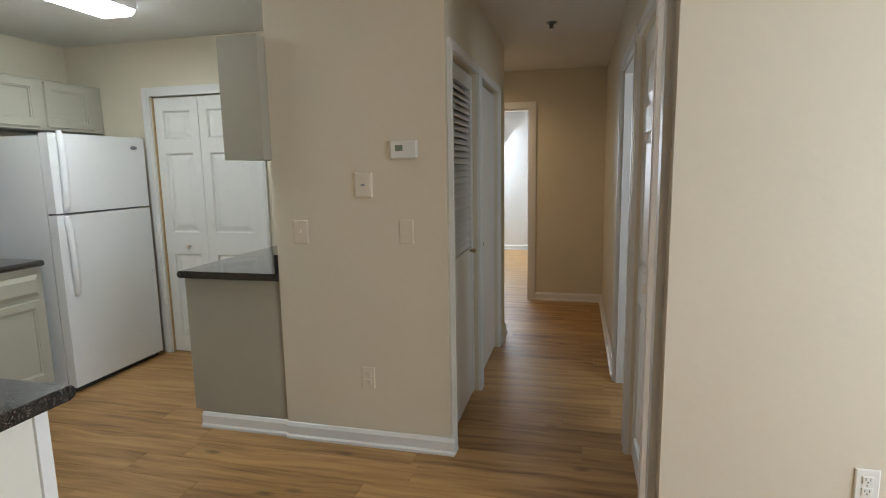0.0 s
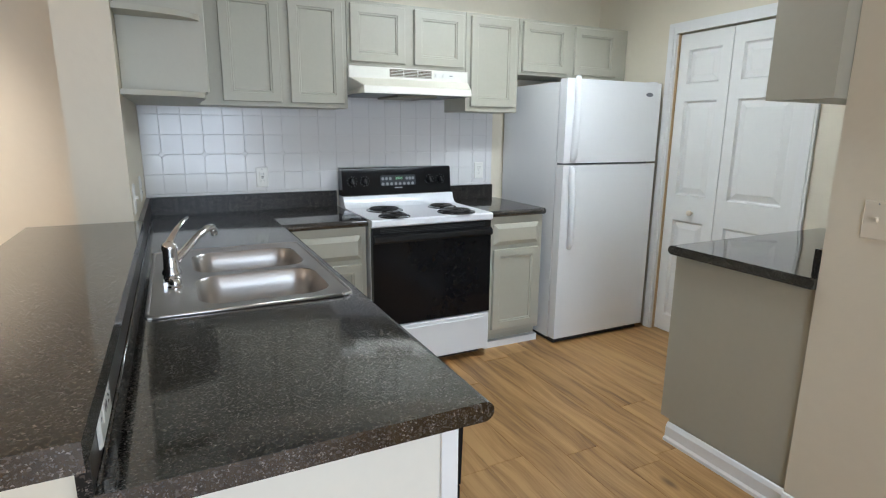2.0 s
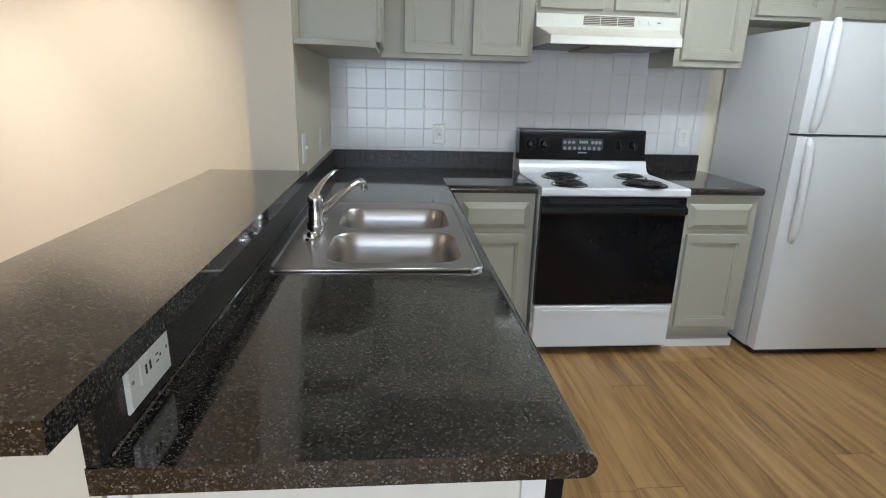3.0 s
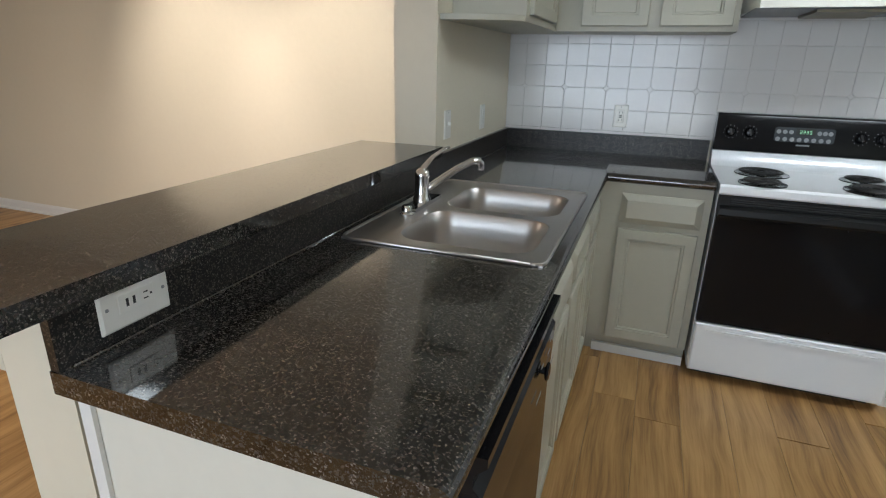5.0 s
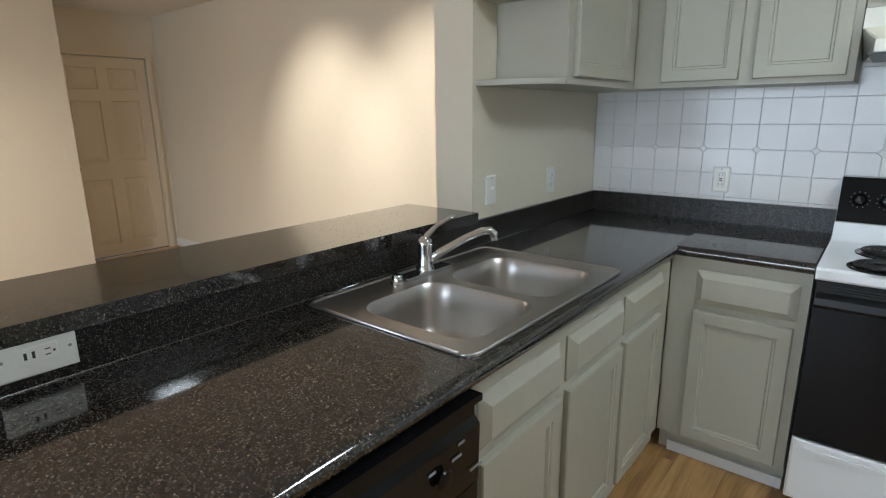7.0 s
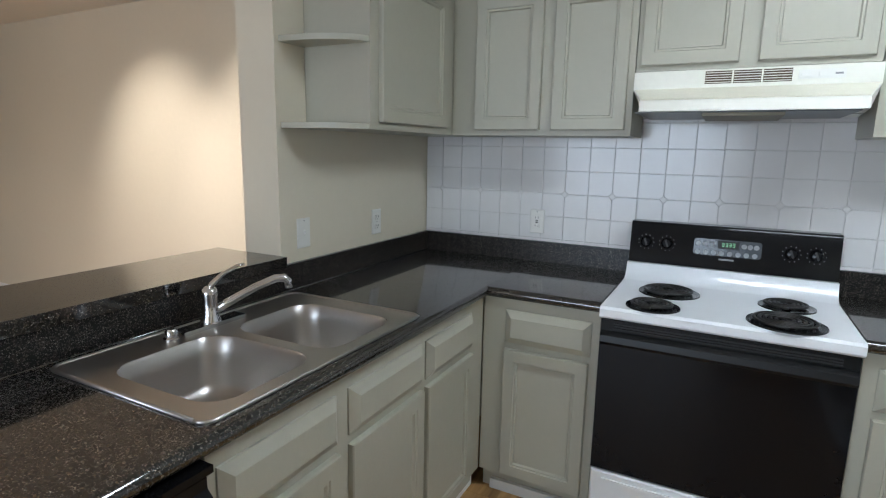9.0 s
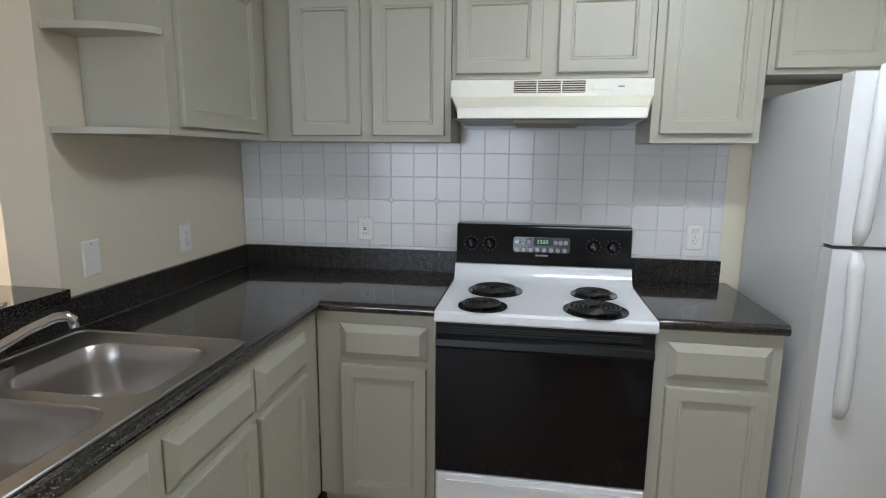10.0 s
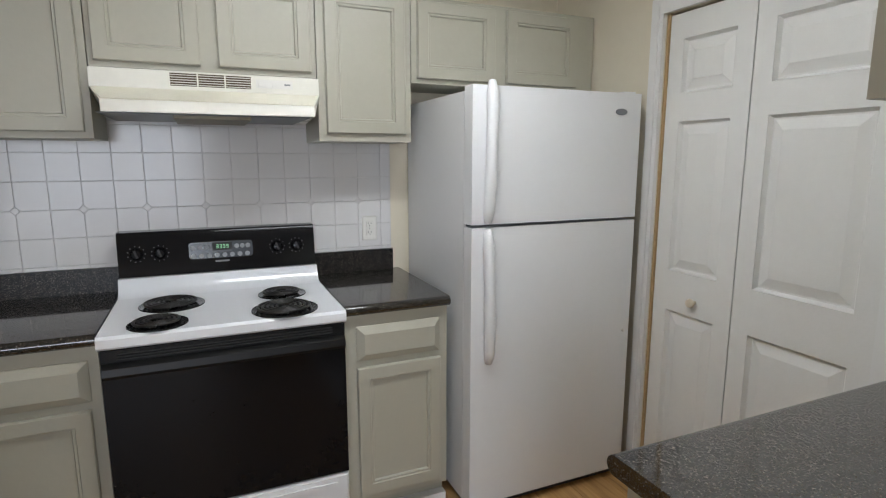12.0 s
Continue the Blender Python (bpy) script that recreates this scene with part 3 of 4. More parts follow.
hutch = thing("base_cabinet", 2.15, 2.65, 0, "sage-grey base cabinet with plain end panel by the partition", "cabinet", LOW)
part(hutch, "body", boxes("body", SAGEPANEL, [(1.832, 2.120, 0.10, 2.428, PY - 0.004, 0.872), (1.880, 2.122, 0.0, 2.428, PY - 0.004, 0.10)], 0.003))
for i in range(2):
    panel_door(hutch, "-x", 1.832, 2.64 + i * 0.53, DB, 0.48, DT - DB)
    drawer_front(hutch, "-x", 1.832, 2.64 + i * 0.53, DR, 0.48, DRH)
upper = thing("wall_cabinet", 2.28, 2.65, 1.51, "sage-grey wall cabinet with plain end panel above the counter", "cabinet", UP)
part(upper, "body", boxes("body", SAGEPANEL, [(2.205, 2.035, 1.51, 2.428, PY - 0.004, 2.115)], 0.003))
for i in range(2):
    panel_door(upper, "-x", 2.205, 2.60 + i * 0.53, 1.535, 0.49, 0.555)


# ---- kitchen: worktops ----
def edge_profile(depth, z0, z1):
    """Cross-section of a worktop: square at the wall, full round at the front."""
    r = (z1 - z0) / 2
    pts = [(0.0, z0), (depth - r, z0)]
    for i in range(1, 10):
        a = -math.pi / 2 + math.pi * i / 10
        pts.append((depth - r + r * math.cos(a), z0 + r + r * math.sin(a)))
    return pts + [(depth - r, z1), (0.0, z1)]


def sweep(bm, prof, place, a, b):
    lo, hi = ([bm.verts.new(place(d, s, z)) for d, z in prof] for s in (a, b))
    n = len(prof)
    bm.faces.new(lo[::-1])
    bm.faces.new(hi)
    for i in range(n):
        bm.faces.new((lo[i], lo[(i + 1) % n], hi[(i + 1) % n], hi[i]))


Z0, Z1 = 0.874, 0.914
along_x = lambda d, s, z: (s, d, z)
along_y = lambda d, s, z: (d, s, z)
bm = bmesh.new()
full = edge_profile(0.650, Z0, Z1)
front = [(d if d > 0.1 else 0.575, z) for d, z in full]
sweep(bm, full, along_x, 0.0, 1.150)
sweep(bm, front, along_x, 1.150, 1.915)
add_box(bm, 1.150, 0.0, Z0, 1.915, 0.10, Z1)
sweep(bm, full, along_x, 1.915, 2.692)
sweep(bm, edge_profile(0.640, Z0, Z1), along_y, 0.630, 1.090)
main_top = finish(bm, "top", COUNTER)
main_top.shade_smooth()
main_top.set_sharp_from_angle(angle=radians(30))
counter = thing("countertop", 1.3, 0.3, Z0, "black speckled laminate L-shaped countertop with rolled front edge", "countertop")
part(counter, "top", main_top)
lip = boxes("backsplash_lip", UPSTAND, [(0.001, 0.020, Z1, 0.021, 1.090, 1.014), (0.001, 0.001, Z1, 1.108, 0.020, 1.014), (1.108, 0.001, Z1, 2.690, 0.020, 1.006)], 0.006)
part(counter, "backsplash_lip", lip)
part(counter, "seam_strip", tube("seam_strip", COUNTER, [(0.03, 0.022, Z1 + 0.001), (1.3, 0.022, Z1 + 0.001), (2.67, 0.022, Z1 + 0.001)], [0.004] * 3, 8))


def small_top(label, place_prof, a, b, extra):
    bm = bmesh.new()
    sweep(bm, place_prof, along_y, a, b)
    me = finish(bm, "top", COUNTER)
    me.shade_smooth()
    me.set_sharp_from_angle(angle=radians(30))
    t = thing("countertop", 0.3, (a + b) / 2, Z0, label, "countertop")
    part(t, "top", me)
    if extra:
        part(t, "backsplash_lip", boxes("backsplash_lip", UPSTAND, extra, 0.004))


small_top("black speckled laminate countertop between stove and refrigerator", edge_profile(0.640, Z0, Z1), 1.872, 2.296, [(0.001, 1.874, Z1, 0.021, 2.262, 1.014)])
small_top("black speckled laminate countertop beside the partition", [(2.428 - d, z) for d, z in edge_profile(0.622, Z0, Z1)], 2.090, PY - 0.004, [(2.406, 2.105, Z1, 2.427, PY - 0.004, 1.014)])

bar = thing("breakfast_bar", 1.9, -0.14, 1.008, "raised black speckled laminate bar top on the half wall", "countertop")
outline = [(1.112, -0.335), (2.792, -0.335), (2.792, 0.032), (1.112, 0.032)]
part(bar, "top", prism("top", COUNTER, outline, 0.040, 0.017, False, 5), Matrix.Translation((0, 0, 1.009)))
part(bar, "bracket", boxes("bracket", CREAM, [(2.60, -0.30, 0.86, 2.664, -0.163, 1.008)], 0.004))


# ---- sink and faucet ----
def bowl(x0, y0, x1, y1, depth):
    """A drawn steel bowl with rounded corners, open on top, with a shallow crown."""
    bm = bmesh.new()
    loops = []
    for t, z, r in ((0.0, 0.0, 0.075), (0.004, -0.006, 0.073), (0.012, -0.05, 0.07), (0.022, -depth + 0.035, 0.07), (0.034, -depth + 0.012, 0.065), (0.060, -depth, 0.05), (0.10, -depth - 0.002, 0.03), (0.14, -depth - 0.003, 0.02), (0.150, -depth - 0.003, 0.012)):
        a0, b0, a1, b1 = x0 + t, y0 + t, x1 - t, y1 - t
        ring = []
        for cx, cy, q in ((a1 - r, b1 - r, 0), (a0 + r, b1 - r, 1), (a0 + r, b0 + r, 2), (a1 - r, b0 + r, 3)):
            for i in range(7):
                a = math.pi / 2 * (q + i / 6)
                ring.append(bm.verts.new((cx + r * math.cos(a), cy + r * math.sin(a), z)))
        loops.append(ring)
    n = len(loops[0])
    for a, b in zip(loops, loops[1:]):
        for i in range(n):
            bm.faces.new((a[i], a[(i + 1) % n], b[(i + 1) % n], b[i]))
    bm.faces.new(loops[-1])
    me = finish(bm, "bowl", STEEL, smooth=True)
    return me


SX0, SX1, SY0, SY1, SZ = 1.118, 1.945, 0.060, 0.606, 0.919
sink = thing("kitchen_sink", 1.53, 0.33, Z1, "double-bowl brushed steel drop-in sink", "sink")
bowls = [(1.195, 0.185, 1.520, 0.565), (1.565, 0.185, 1.892, 0.565)]


def deck():
    """The flat rim, with two rounded openings."""
    bm = bmesh.new()
    xs = [SX0, bowls[0][0], bowls[0][2], bowls[1][0], bowls[1][2], SX1]
    for a, b in ((0, 1), (2, 3), (4, 5)):
        add_box(bm, xs[a], SY0, SZ - 0.006, xs[b], SY1, SZ)
    for x0, y0, x1, y1 in bowls:
        add_box(bm, x0, SY0, SZ - 0.006, x1, y0, SZ)
        add_box(bm, x0, y1, SZ - 0.006, x1, SY1, SZ)
        r = 0.075
        for cx, cy, q in ((x1 - r, y1 - r, 0), (x0 + r, y1 - r, 1), (x0 + r, y0 + r, 2), (x1 - r, y0 + r, 3)):
            arc = [(cx + r * math.cos(math.pi / 2 * (q + i / 6)), cy + r * math.sin(math.pi / 2 * (q + i / 6))) for i in range(7)]
            tip = {0: (x1, y1), 1: (x0, y1), 2: (x0, y0), 3: (x1, y0)}[q]
            for p, s in zip(arc, arc[1:]):
                bm.faces.new([bm.verts.new((*v, SZ)) for v in (p, tip, s)])
    me = finish(bm, "deck", STEEL)
    return me


part(sink, "deck", deck())
rim = [(SX0, SY0), (SX1, SY0), (SX1, SY1), (SX0, SY1), (SX0, SY0)]
rim_pts = []
for cx, cy, q in ((SX1 - 0.03, SY1 - 0.03, 0), (SX0 + 0.03, SY1 - 0.03, 1), (SX0 + 0.03, SY0 + 0.03, 2), (SX1 - 0.03, SY0 + 0.03, 3)):
    for i in range(5):
        a = math.pi / 2 * (q + i / 4)
        rim_pts.append((cx + 0.032 * math.cos(a), cy + 0.032 * math.sin(a), SZ - 0.001))
part(sink, "rolled_rim", tube("rolled_rim", STEEL, rim_pts + [rim_pts[0]], [0.0055] * (len(rim_pts) + 1), 10))
for b in bowls:
    part(sink, "bowl", bowl(*b, 0.165), Matrix.Translation((0, 0, SZ - 0.001)))
    part(sink, "drain", turned("drain", CHROME, [(0.045, 0), (0.045, 0.003), (0.036, 0.004), (0.030, 0.001), (0.010, 0.001)]), Matrix.Translation(((b[0] + b[2]) / 2, (b[1] + b[3]) / 2, SZ - 0.168)))

faucet = thing("faucet", 1.53, 0.118, SZ, "chrome single-lever kitchen faucet on the sink deck", "faucet")
part(faucet, "base_plate", boxes("base_plate", CHROME, [(1.42, 0.095, SZ, 1.64, 0.146, SZ + 0.012)], 0.006))
part(faucet, "body", turned("body", CHROME, [(0.030, 0), (0.030, 0.010), (0.024, 0.020), (0.022, 0.075), (0.025, 0.088), (0.022, 0.102), (0.010, 0.112)]), Matrix.Translation((1.53, 0.120, SZ + 0.01)))
part(faucet, "spout", tube("spout", CHROME, [(1.525, 0.125, 0.962), (1.49, 0.155, 0.988), (1.43, 0.205, 1.028), (1.385, 0.243, 1.050), (1.365, 0.260, 1.050), (1.357, 0.267, 1.040), (1.355, 0.269, 1.018)], [0.015, 0.0135, 0.012, 0.0125, 0.013, 0.013, 0.012]))
part(faucet, "lever", tube("lever", CHROME, [(1.535, 0.118, 1.018), (1.525, 0.126, 1.045), (1.500, 0.146, 1.075), (1.465, 0.172, 1.098), (1.450, 0.183, 1.102)], [0.017, 0.013, 0.009, 0.008, 0.006], 14, 0.7))
part(faucet, "hole_cover", turned("hole_cover", CHROME, [(0.022, 0), (0.022, 0.004), (0.017, 0.009), (0.017, 0.024), (0.012, 0.030)]), Matrix.Translation((1.668, 0.128, SZ)))


# ---- dishwasher ----
dish = thing("dishwasher", 2.27, 0.35, 0, "black built-in dishwasher under the peninsula counter", "dishwasher")
part(dish, "body", boxes("body", RUBBER, [(1.972, 0.03, 0.10, 2.572, 0.60, 0.862), (1.98, 0.1, 0.0, 2.56, 0.54, 0.10)]))
part(dish, "door", boxes("door", BLACK, [(1.974, 0.60, 0.12, 2.570, 0.646, 0.655)], 0.005))
part(dish, "control_panel", prism("control_panel", BLACK, [(0, 0), (0.030, 0), (0.034, 0.135), (0.020, 0.150), (0.020, 0.172), (0.040, 0.190), (0.040, 0.205), (0, 0.205)], 0.596, 0.003), Matrix(((0, 0, 1, 1.974), (1, 0, 0, 0.618), (0, 1, 0, 0.660), (0, 0, 0, 1))))
knob(dish, faces_of("+y", 2.10, 0.650, 0.735) @ Matrix.Diagonal((1, 1, 0.45, 1)), BLACK, 0.022)
marks = [(0.0, 0.0, 0, 0.05, 0.006, 0.001), (0.03, 0.07, 0, 0.05, 0.076, 0.001), (0.10, 0.065, 0, 0.13, 0.071, 0.001), (0.16, 0.01, 0, 0.20, 0.015, 0.001), (0.12, 0.09, 0, 0.14, 0.096, 0.001)]
for mk in marks:
    part(dish, "marking", boxes("marking", PALE, [mk]), faces_of("+y", 2.17, 0.6535, 0.69))


# ---- range ----
RY0, RY1 = 1.097, 1.865
RM = (RY0 + RY1) / 2
stove = thing("electric_range", 0.36, RM, 0, "white electric coil range with black oven door and backguard", "stove")
part(stove, "body", boxes("body", APPLIANCE, [(0.03, RY0 + 0.004, 0.04, 0.64, RY1 - 0.004, 0.872)], 0.004))
feet = boxes("plinth", RUBBER, [(0.08, RY0 + 0.03, 0, 0.60, RY1 - 0.03, 0.04)])
part(stove, "plinth", feet)
side_view = [(0.05, 0.874), (0.682, 0.874), (0.690, 0.882), (0.690, 0.908), (0.680, 0.917), (0.205, 0.917), (0.180, 0.924), (0.160, 0.945), (0.145, 0.985), (0.05, 0.985)]
part(stove, "cooktop", prism("cooktop", ENAMEL, side_view, RY1 - RY0, 0.005), Matrix(((1, 0, 0, 0), (0, 0, -1, RY1), (0, 1, 0, 0), (0, 0, 0, 1))))
guard = [(0.03, 0.987), (0.128, 0.987), (0.124, 0.997), (0.106, 1.152), (0.098, 1.162), (0.03, 1.162)]
part(stove, "backguard", prism("backguard", BLACK, guard, RY1 - RY0 - 0.004, 0.004), Matrix(((1, 0, 0, 0), (0, 0, -1, RY1 - 0.002), (0, 1, 0, 0), (0, 0, 0, 1))))
face = faces_of("+x", 0.1155, RY0, 1.07) @ pose(0, 0, 0, -6.6)
pill = [(0.012 * math.cos(a) + cx, 0.012 * math.sin(a) + cy) for cx, cy, q in ((0.238, 0.058, 0), (0.014, 0.058, 1), (0.014, 0.014, 2), (0.238, 0.014, 3)) for a in [math.pi / 2 * (q + k / 4) for k in range(5)]]
part(stove, "display_panel", prism("display_panel", DISPLAY, pill, 0.003, 0.001), face @ Matrix.Translation((0.255, -0.030, 0)), "smoked grey control panel")
part(stove, "clock", boxes("clock", SLOT, [(0.346, 0.004, 0.003, 0.424, 0.036, 0.0036)]), face)
part(stove, "clock_digits", boxes("clock_digits", CLOCK, [(0.362 + i * 0.013, z, 0.0036, 0.370 + i * 0.013, z + 0.0025, 0.0042) for i in range(4) for z in (0.012, 0.0185, 0.025)] + [(0.3685 + i * 0.013, 0.012, 0.0036, 0.3705 + i * 0.013, 0.0275, 0.0042) for i in range(4)]), face)
bm = bmesh.new()
for cx, cy in [(0.274 + i * 0.0298, -0.016) for i in range(8)] + [(x, 0.018) for x in (0.274, 0.300, 0.326, 0.442, 0.464, 0.486)]:
    lo, hi = ([bm.verts.new((cx + q * math.cos(a), cy + q * math.sin(a), z)) for a in [math.pi * k / 6 for k in range(12)]] for q, z in ((0.0105, 0.002), (0.0095, 0.0046)))
    bm.faces.new(hi)
    for k in range(12):
        bm.faces.new((lo[k], lo[(k + 1) % 12], hi[(k + 1) % 12], hi[k]))
keys = finish(bm, "keys", PALE)
part(stove, "keys", keys, face)
dial = turned("dial", BLACK, [(0.024, 0), (0.022, 0.006), (0.018, 0.010), (0.015, 0.022), (0.006, 0.024)], 24)
ticks = boxes("dial_marks", PALE, [(0.031 * math.cos(a) - 0.0015, 0.031 * math.sin(a) - 0.0015, 0, 0.031 * math.cos(a) + 0.0015, 0.031 * math.sin(a) + 0.0015, 0.0006) for a in [2 * math.pi * i / 11 for i in range(11)]])
for y in (0.068, 0.152, 0.606, 0.688):
    k = part(stove, "dial", dial, face @ Matrix.Translation((y, 0.006, 0)))
    part(k, "pointer", boxes("pointer", RUBBER, [(-0.0035, -0.016, 0.02, 0.0035, 0.016, 0.028)], 0.001), face @ Matrix.Translation((y, 0.006, 0)) @ pose(0, 0, 0, 0, 0, 20))
    part(stove, "dial_marks", ticks, face @ Matrix.Translation((y, 0.006, 0.0005)))
part(stove, "maker_plate", boxes("maker_plate", PALE, [(0.355, -0.045, 0, 0.41, -0.038, 0.001)]), face)
door = part(stove, "oven_door", boxes("oven_door", GLASSBLACK, [(0.645, RY0 + 0.006, 0.296, 0.682, RY1 - 0.006, 0.790)], 0.004))
part(stove, "door_top", boxes("door_top", HANDLE, [(0.645, RY0 + 0.006, 0.792, 0.676, RY1 - 0.006, 0.868)], 0.003))
part(stove, "vent_slat", boxes("vent_slat", RUBBER, [(0.676, RY0 + 0.05, 0.838 + i * 0.009, 0.683, RY1 - 0.05, 0.842 + i * 0.009) for i in range(3)], 0.001))
part(stove, "handle", prism("handle", HANDLE, [(0, 0), (0.026, -0.004), (0.034, 0.008), (0.030, 0.030), (0.012, 0.042), (0, 0.042)], RY1 - RY0 - 0.02, 0.004), Matrix(((1, 0, 0, 0.676), (0, 0, -1, RY1 - 0.010), (0, 1, 0, 0.788), (0, 0, 0, 1))))
part(stove, "storage_drawer", rings("storage_drawer", APPLIANCE, RY1 - RY0 - 0.012, 0.242, [(0, 0), (0, 0.034), (0.008, 0.042), (0.030, 0.042), (0.034, 0.042)]), faces_of("+x", 0.642, RY0 + 0.006, 0.046))
part(stove, "drawer_groove", boxes("drawer_groove", APPLIANCE, [(0.684, RY0 + 0.05, 0.247, 0.690, RY1 - 0.05, 0.262)], 0.003))


def burner(x, y, r):
    m = Matrix.Translation((x, y, 0.917))
    ring = turned("drip_pan", PAN, [(r, 0), (r + 0.012, 0.001), (r + 0.011, 0.005), (r - 0.002, 0.004), (r * 0.75, 0.0015), (r * 0.2, 0.001)], 36)
    part(stove, "drip_pan", ring, m)
    pts, rad = [], []
    turns = 5 if r > 0.09 else 4
    for i in range(turns * 22 + 1):
        a = 2 * math.pi * i / 22
        q = 0.018 + (r - 0.024) * i / (turns * 22)
        pts.append((q * math.cos(a), q * math.sin(a), 0.0135))
        rad.append(0.0056)
    part(stove, "coil", tube("coil", COIL, pts, rad, 8, 0.8), m)
    part(stove, "coil_hub", turned("coil_hub", PAN, [(0.014, 0.002), (0.014, 0.012), (0.006, 0.014)], 16), m)


burner(0.357, 1.293, 0.100)
burner(0.350, 1.687, 0.080)
burner(0.600, 1.262, 0.080)
burner(0.583, 1.668, 0.104)

# ---- range hood ----
hood = thing("range_hood", 0.24, RM, 1.60, "yellowed white metal range hood under the wall cabinet", "range hood")


def hood_shell():
    bm = bmesh.new()
    prof = [(0.004, 1.757, 0), (0.335, 1.757, 0), (0.338, 1.692, 0), (0.470, 1.640, 0.045), (0.476, 1.602, 0.045), (0.004, 1.602, 0.0)]
    ends = [[bm.verts.new((x, (RY0 + i if s == 0 else RY1 - i), z)) for x, z, i in prof] for s in (0, 1)]
    n = len(prof)
    bm.faces.new(ends[0])
    bm.faces.new(ends[1][::-1])
    for i in range(n):
        bm.faces.new((ends[0][i], ends[0][(i + 1) % n], ends[1][(i + 1) % n], ends[1][i]))
    return finish(bm, "shell", HOODPAINT, 0.003)


part(hood, "shell", hood_shell())
grille = boxes("grille", HOODPAINT, [(1.345 + j * 0.092, 1.7090 + i * 0.0085, 0, 1.345 + j * 0.092 + 0.084, 1.7112 + i * 0.0085, 0.003) for i in range(5) for j in range(3)])
part(hood, "grille", grille, faces_of("+x", 0.338, 0, 0))
part(hood, "grille_back", boxes("grille_back", BRONZE, [(1.344 + j * 0.092, 1.706, -0.001, 1.430 + j * 0.092, 1.750, 0.0015) for j in range(3)]), faces_of("+x", 0.338, 0, 0), "brown louvred vent")
part(hood, "control_strip", boxes("control_strip", PLATE, [(1.632, 1.712, 0, 1.765, 1.742, 0.002)], 0.0008), faces_of("+x", 0.3378, 0, 0))


def yellowed_band():
    """The sloped face, stained by grease, a little proud of the shell."""
    bm = bmesh.new()
    add_box(bm, 0, 0, 0, 1, 1, 1)
    for v in bm.verts:
        s, up, out = v.co.x, v.co.y, v.co.z
        inset = 0.004 + 0.045 * (1 - up)
        y = RY0 + inset + (RY1 - RY0 - 2 * inset) * s
        v.co = (0.470 - 0.131 * up + 0.001 * out, y, 1.641 + 0.050 * up + 0.0022 * out)
    return finish(bm, "sloped_face", YELLOWED)


part(hood, "sloped_face", yellowed_band(), None, "yellowed sloped face")
for y0 in (1.640, 1.690):
    part(hood, "switch", boxes("switch", PLATE, [(y0, 1.718, 0, y0 + 0.028, 1.735, 0.007)], 0.002), faces_of("+x", 0.338, 0, 0))
part(hood, "marking", boxes("marking", PALE, [(1.735, 1.724, 0, 1.757, 1.730, 0.003)]), faces_of("+x", 0.3375, 0, 0))
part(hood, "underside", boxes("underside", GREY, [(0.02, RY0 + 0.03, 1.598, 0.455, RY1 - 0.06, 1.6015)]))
part(hood, "filter", boxes("filter", GREASE, [(0.10, 1.35, 1.586, 0.445, 1.60, 1.597)], 0.003))

# ---- refrigerator ----
FY0, FY1 = 2.338, 3.122
fridge = thing("refrigerator", 0.38, 2.73, 0, "white top-freezer refrigerator with textured doors", "refrigerator")
part(fridge, "body", boxes("body", APPLIANCE, [(0.03, FY0 + 0.004, 0.03, 0.655, FY1 - 0.004, 1.700)], 0.006))
part(fridge, "gasket", boxes("gasket", GREY, [(0.655, FY0 + 0.014, 0.09, 0.668, FY1 - 0.014, 1.70)]))
part(fridge, "base_grille", boxes("base_grille", RUBBER, [(0.10, FY0 + 0.02, 0, 0.70, FY1 - 0.02, 0.030), (0.655, FY0 + 0.02, 0.03, 0.700, FY1 - 0.02, 0.075)]))
for name, z0, z1 in (("freezer_door", 1.204, 1.716), ("fresh_food_door", 0.040, 1.192)):
    bm = bmesh.new()
    add_box(bm, 0.668, FY0, z0, 0.735, FY1, z1)
    part(fridge, name, finish(bm, name, APPLIANCE, 0.012, segments=4))


def fridge_handle(z0, z1, tail):
    """A moulded bar along the door's edge that widens at its foot or head."""
    hy = FY0 + 0.062
    n = 12
    pts, rad = [], []
    for i in range(n + 1):
        s = i / n
        z = z0 + (z1 - z0) * s
        foot = s if tail == "down" else 1 - s
        pts.append((0.744 + 0.022 * math.sin(math.pi * min(1, max(0, s))) ** 0.5, hy + (0.012 * (1 - foot) ** 2), z))
        rad.append(0.022 if 0 < i < n else 0.014)
    return tube("handle", APPLIANCE, pts, rad, 12)


part(fridge, "handle", fridge_handle(1.212, 1.730, "up"))
part(fridge, "handle", fridge_handle(0.655, 1.186, "down"))
badge = turned("badge", BADGE, [(0.030, 0), (0.029, 0.003), (0.024, 0.004)], 28)
part(fridge, "badge", badge, faces_of("+x", 0.735, 3.02, 1.640) @ Matrix.Diagonal((1.0, 0.45, 1, 1)))
part(fridge, "hinge_cover", boxes("hinge_cover", APPLIANCE, [(0.60, FY1 - 0.08, 1.701, 0.72, FY1 - 0.02, 1.724)], 0.006))
part(fridge, "door_stop", turned("door_stop", PLATE, [(0.006, 0), (0.005, 0.006)], 12), faces_of("+x", 0.735, 3.09, 0.70))


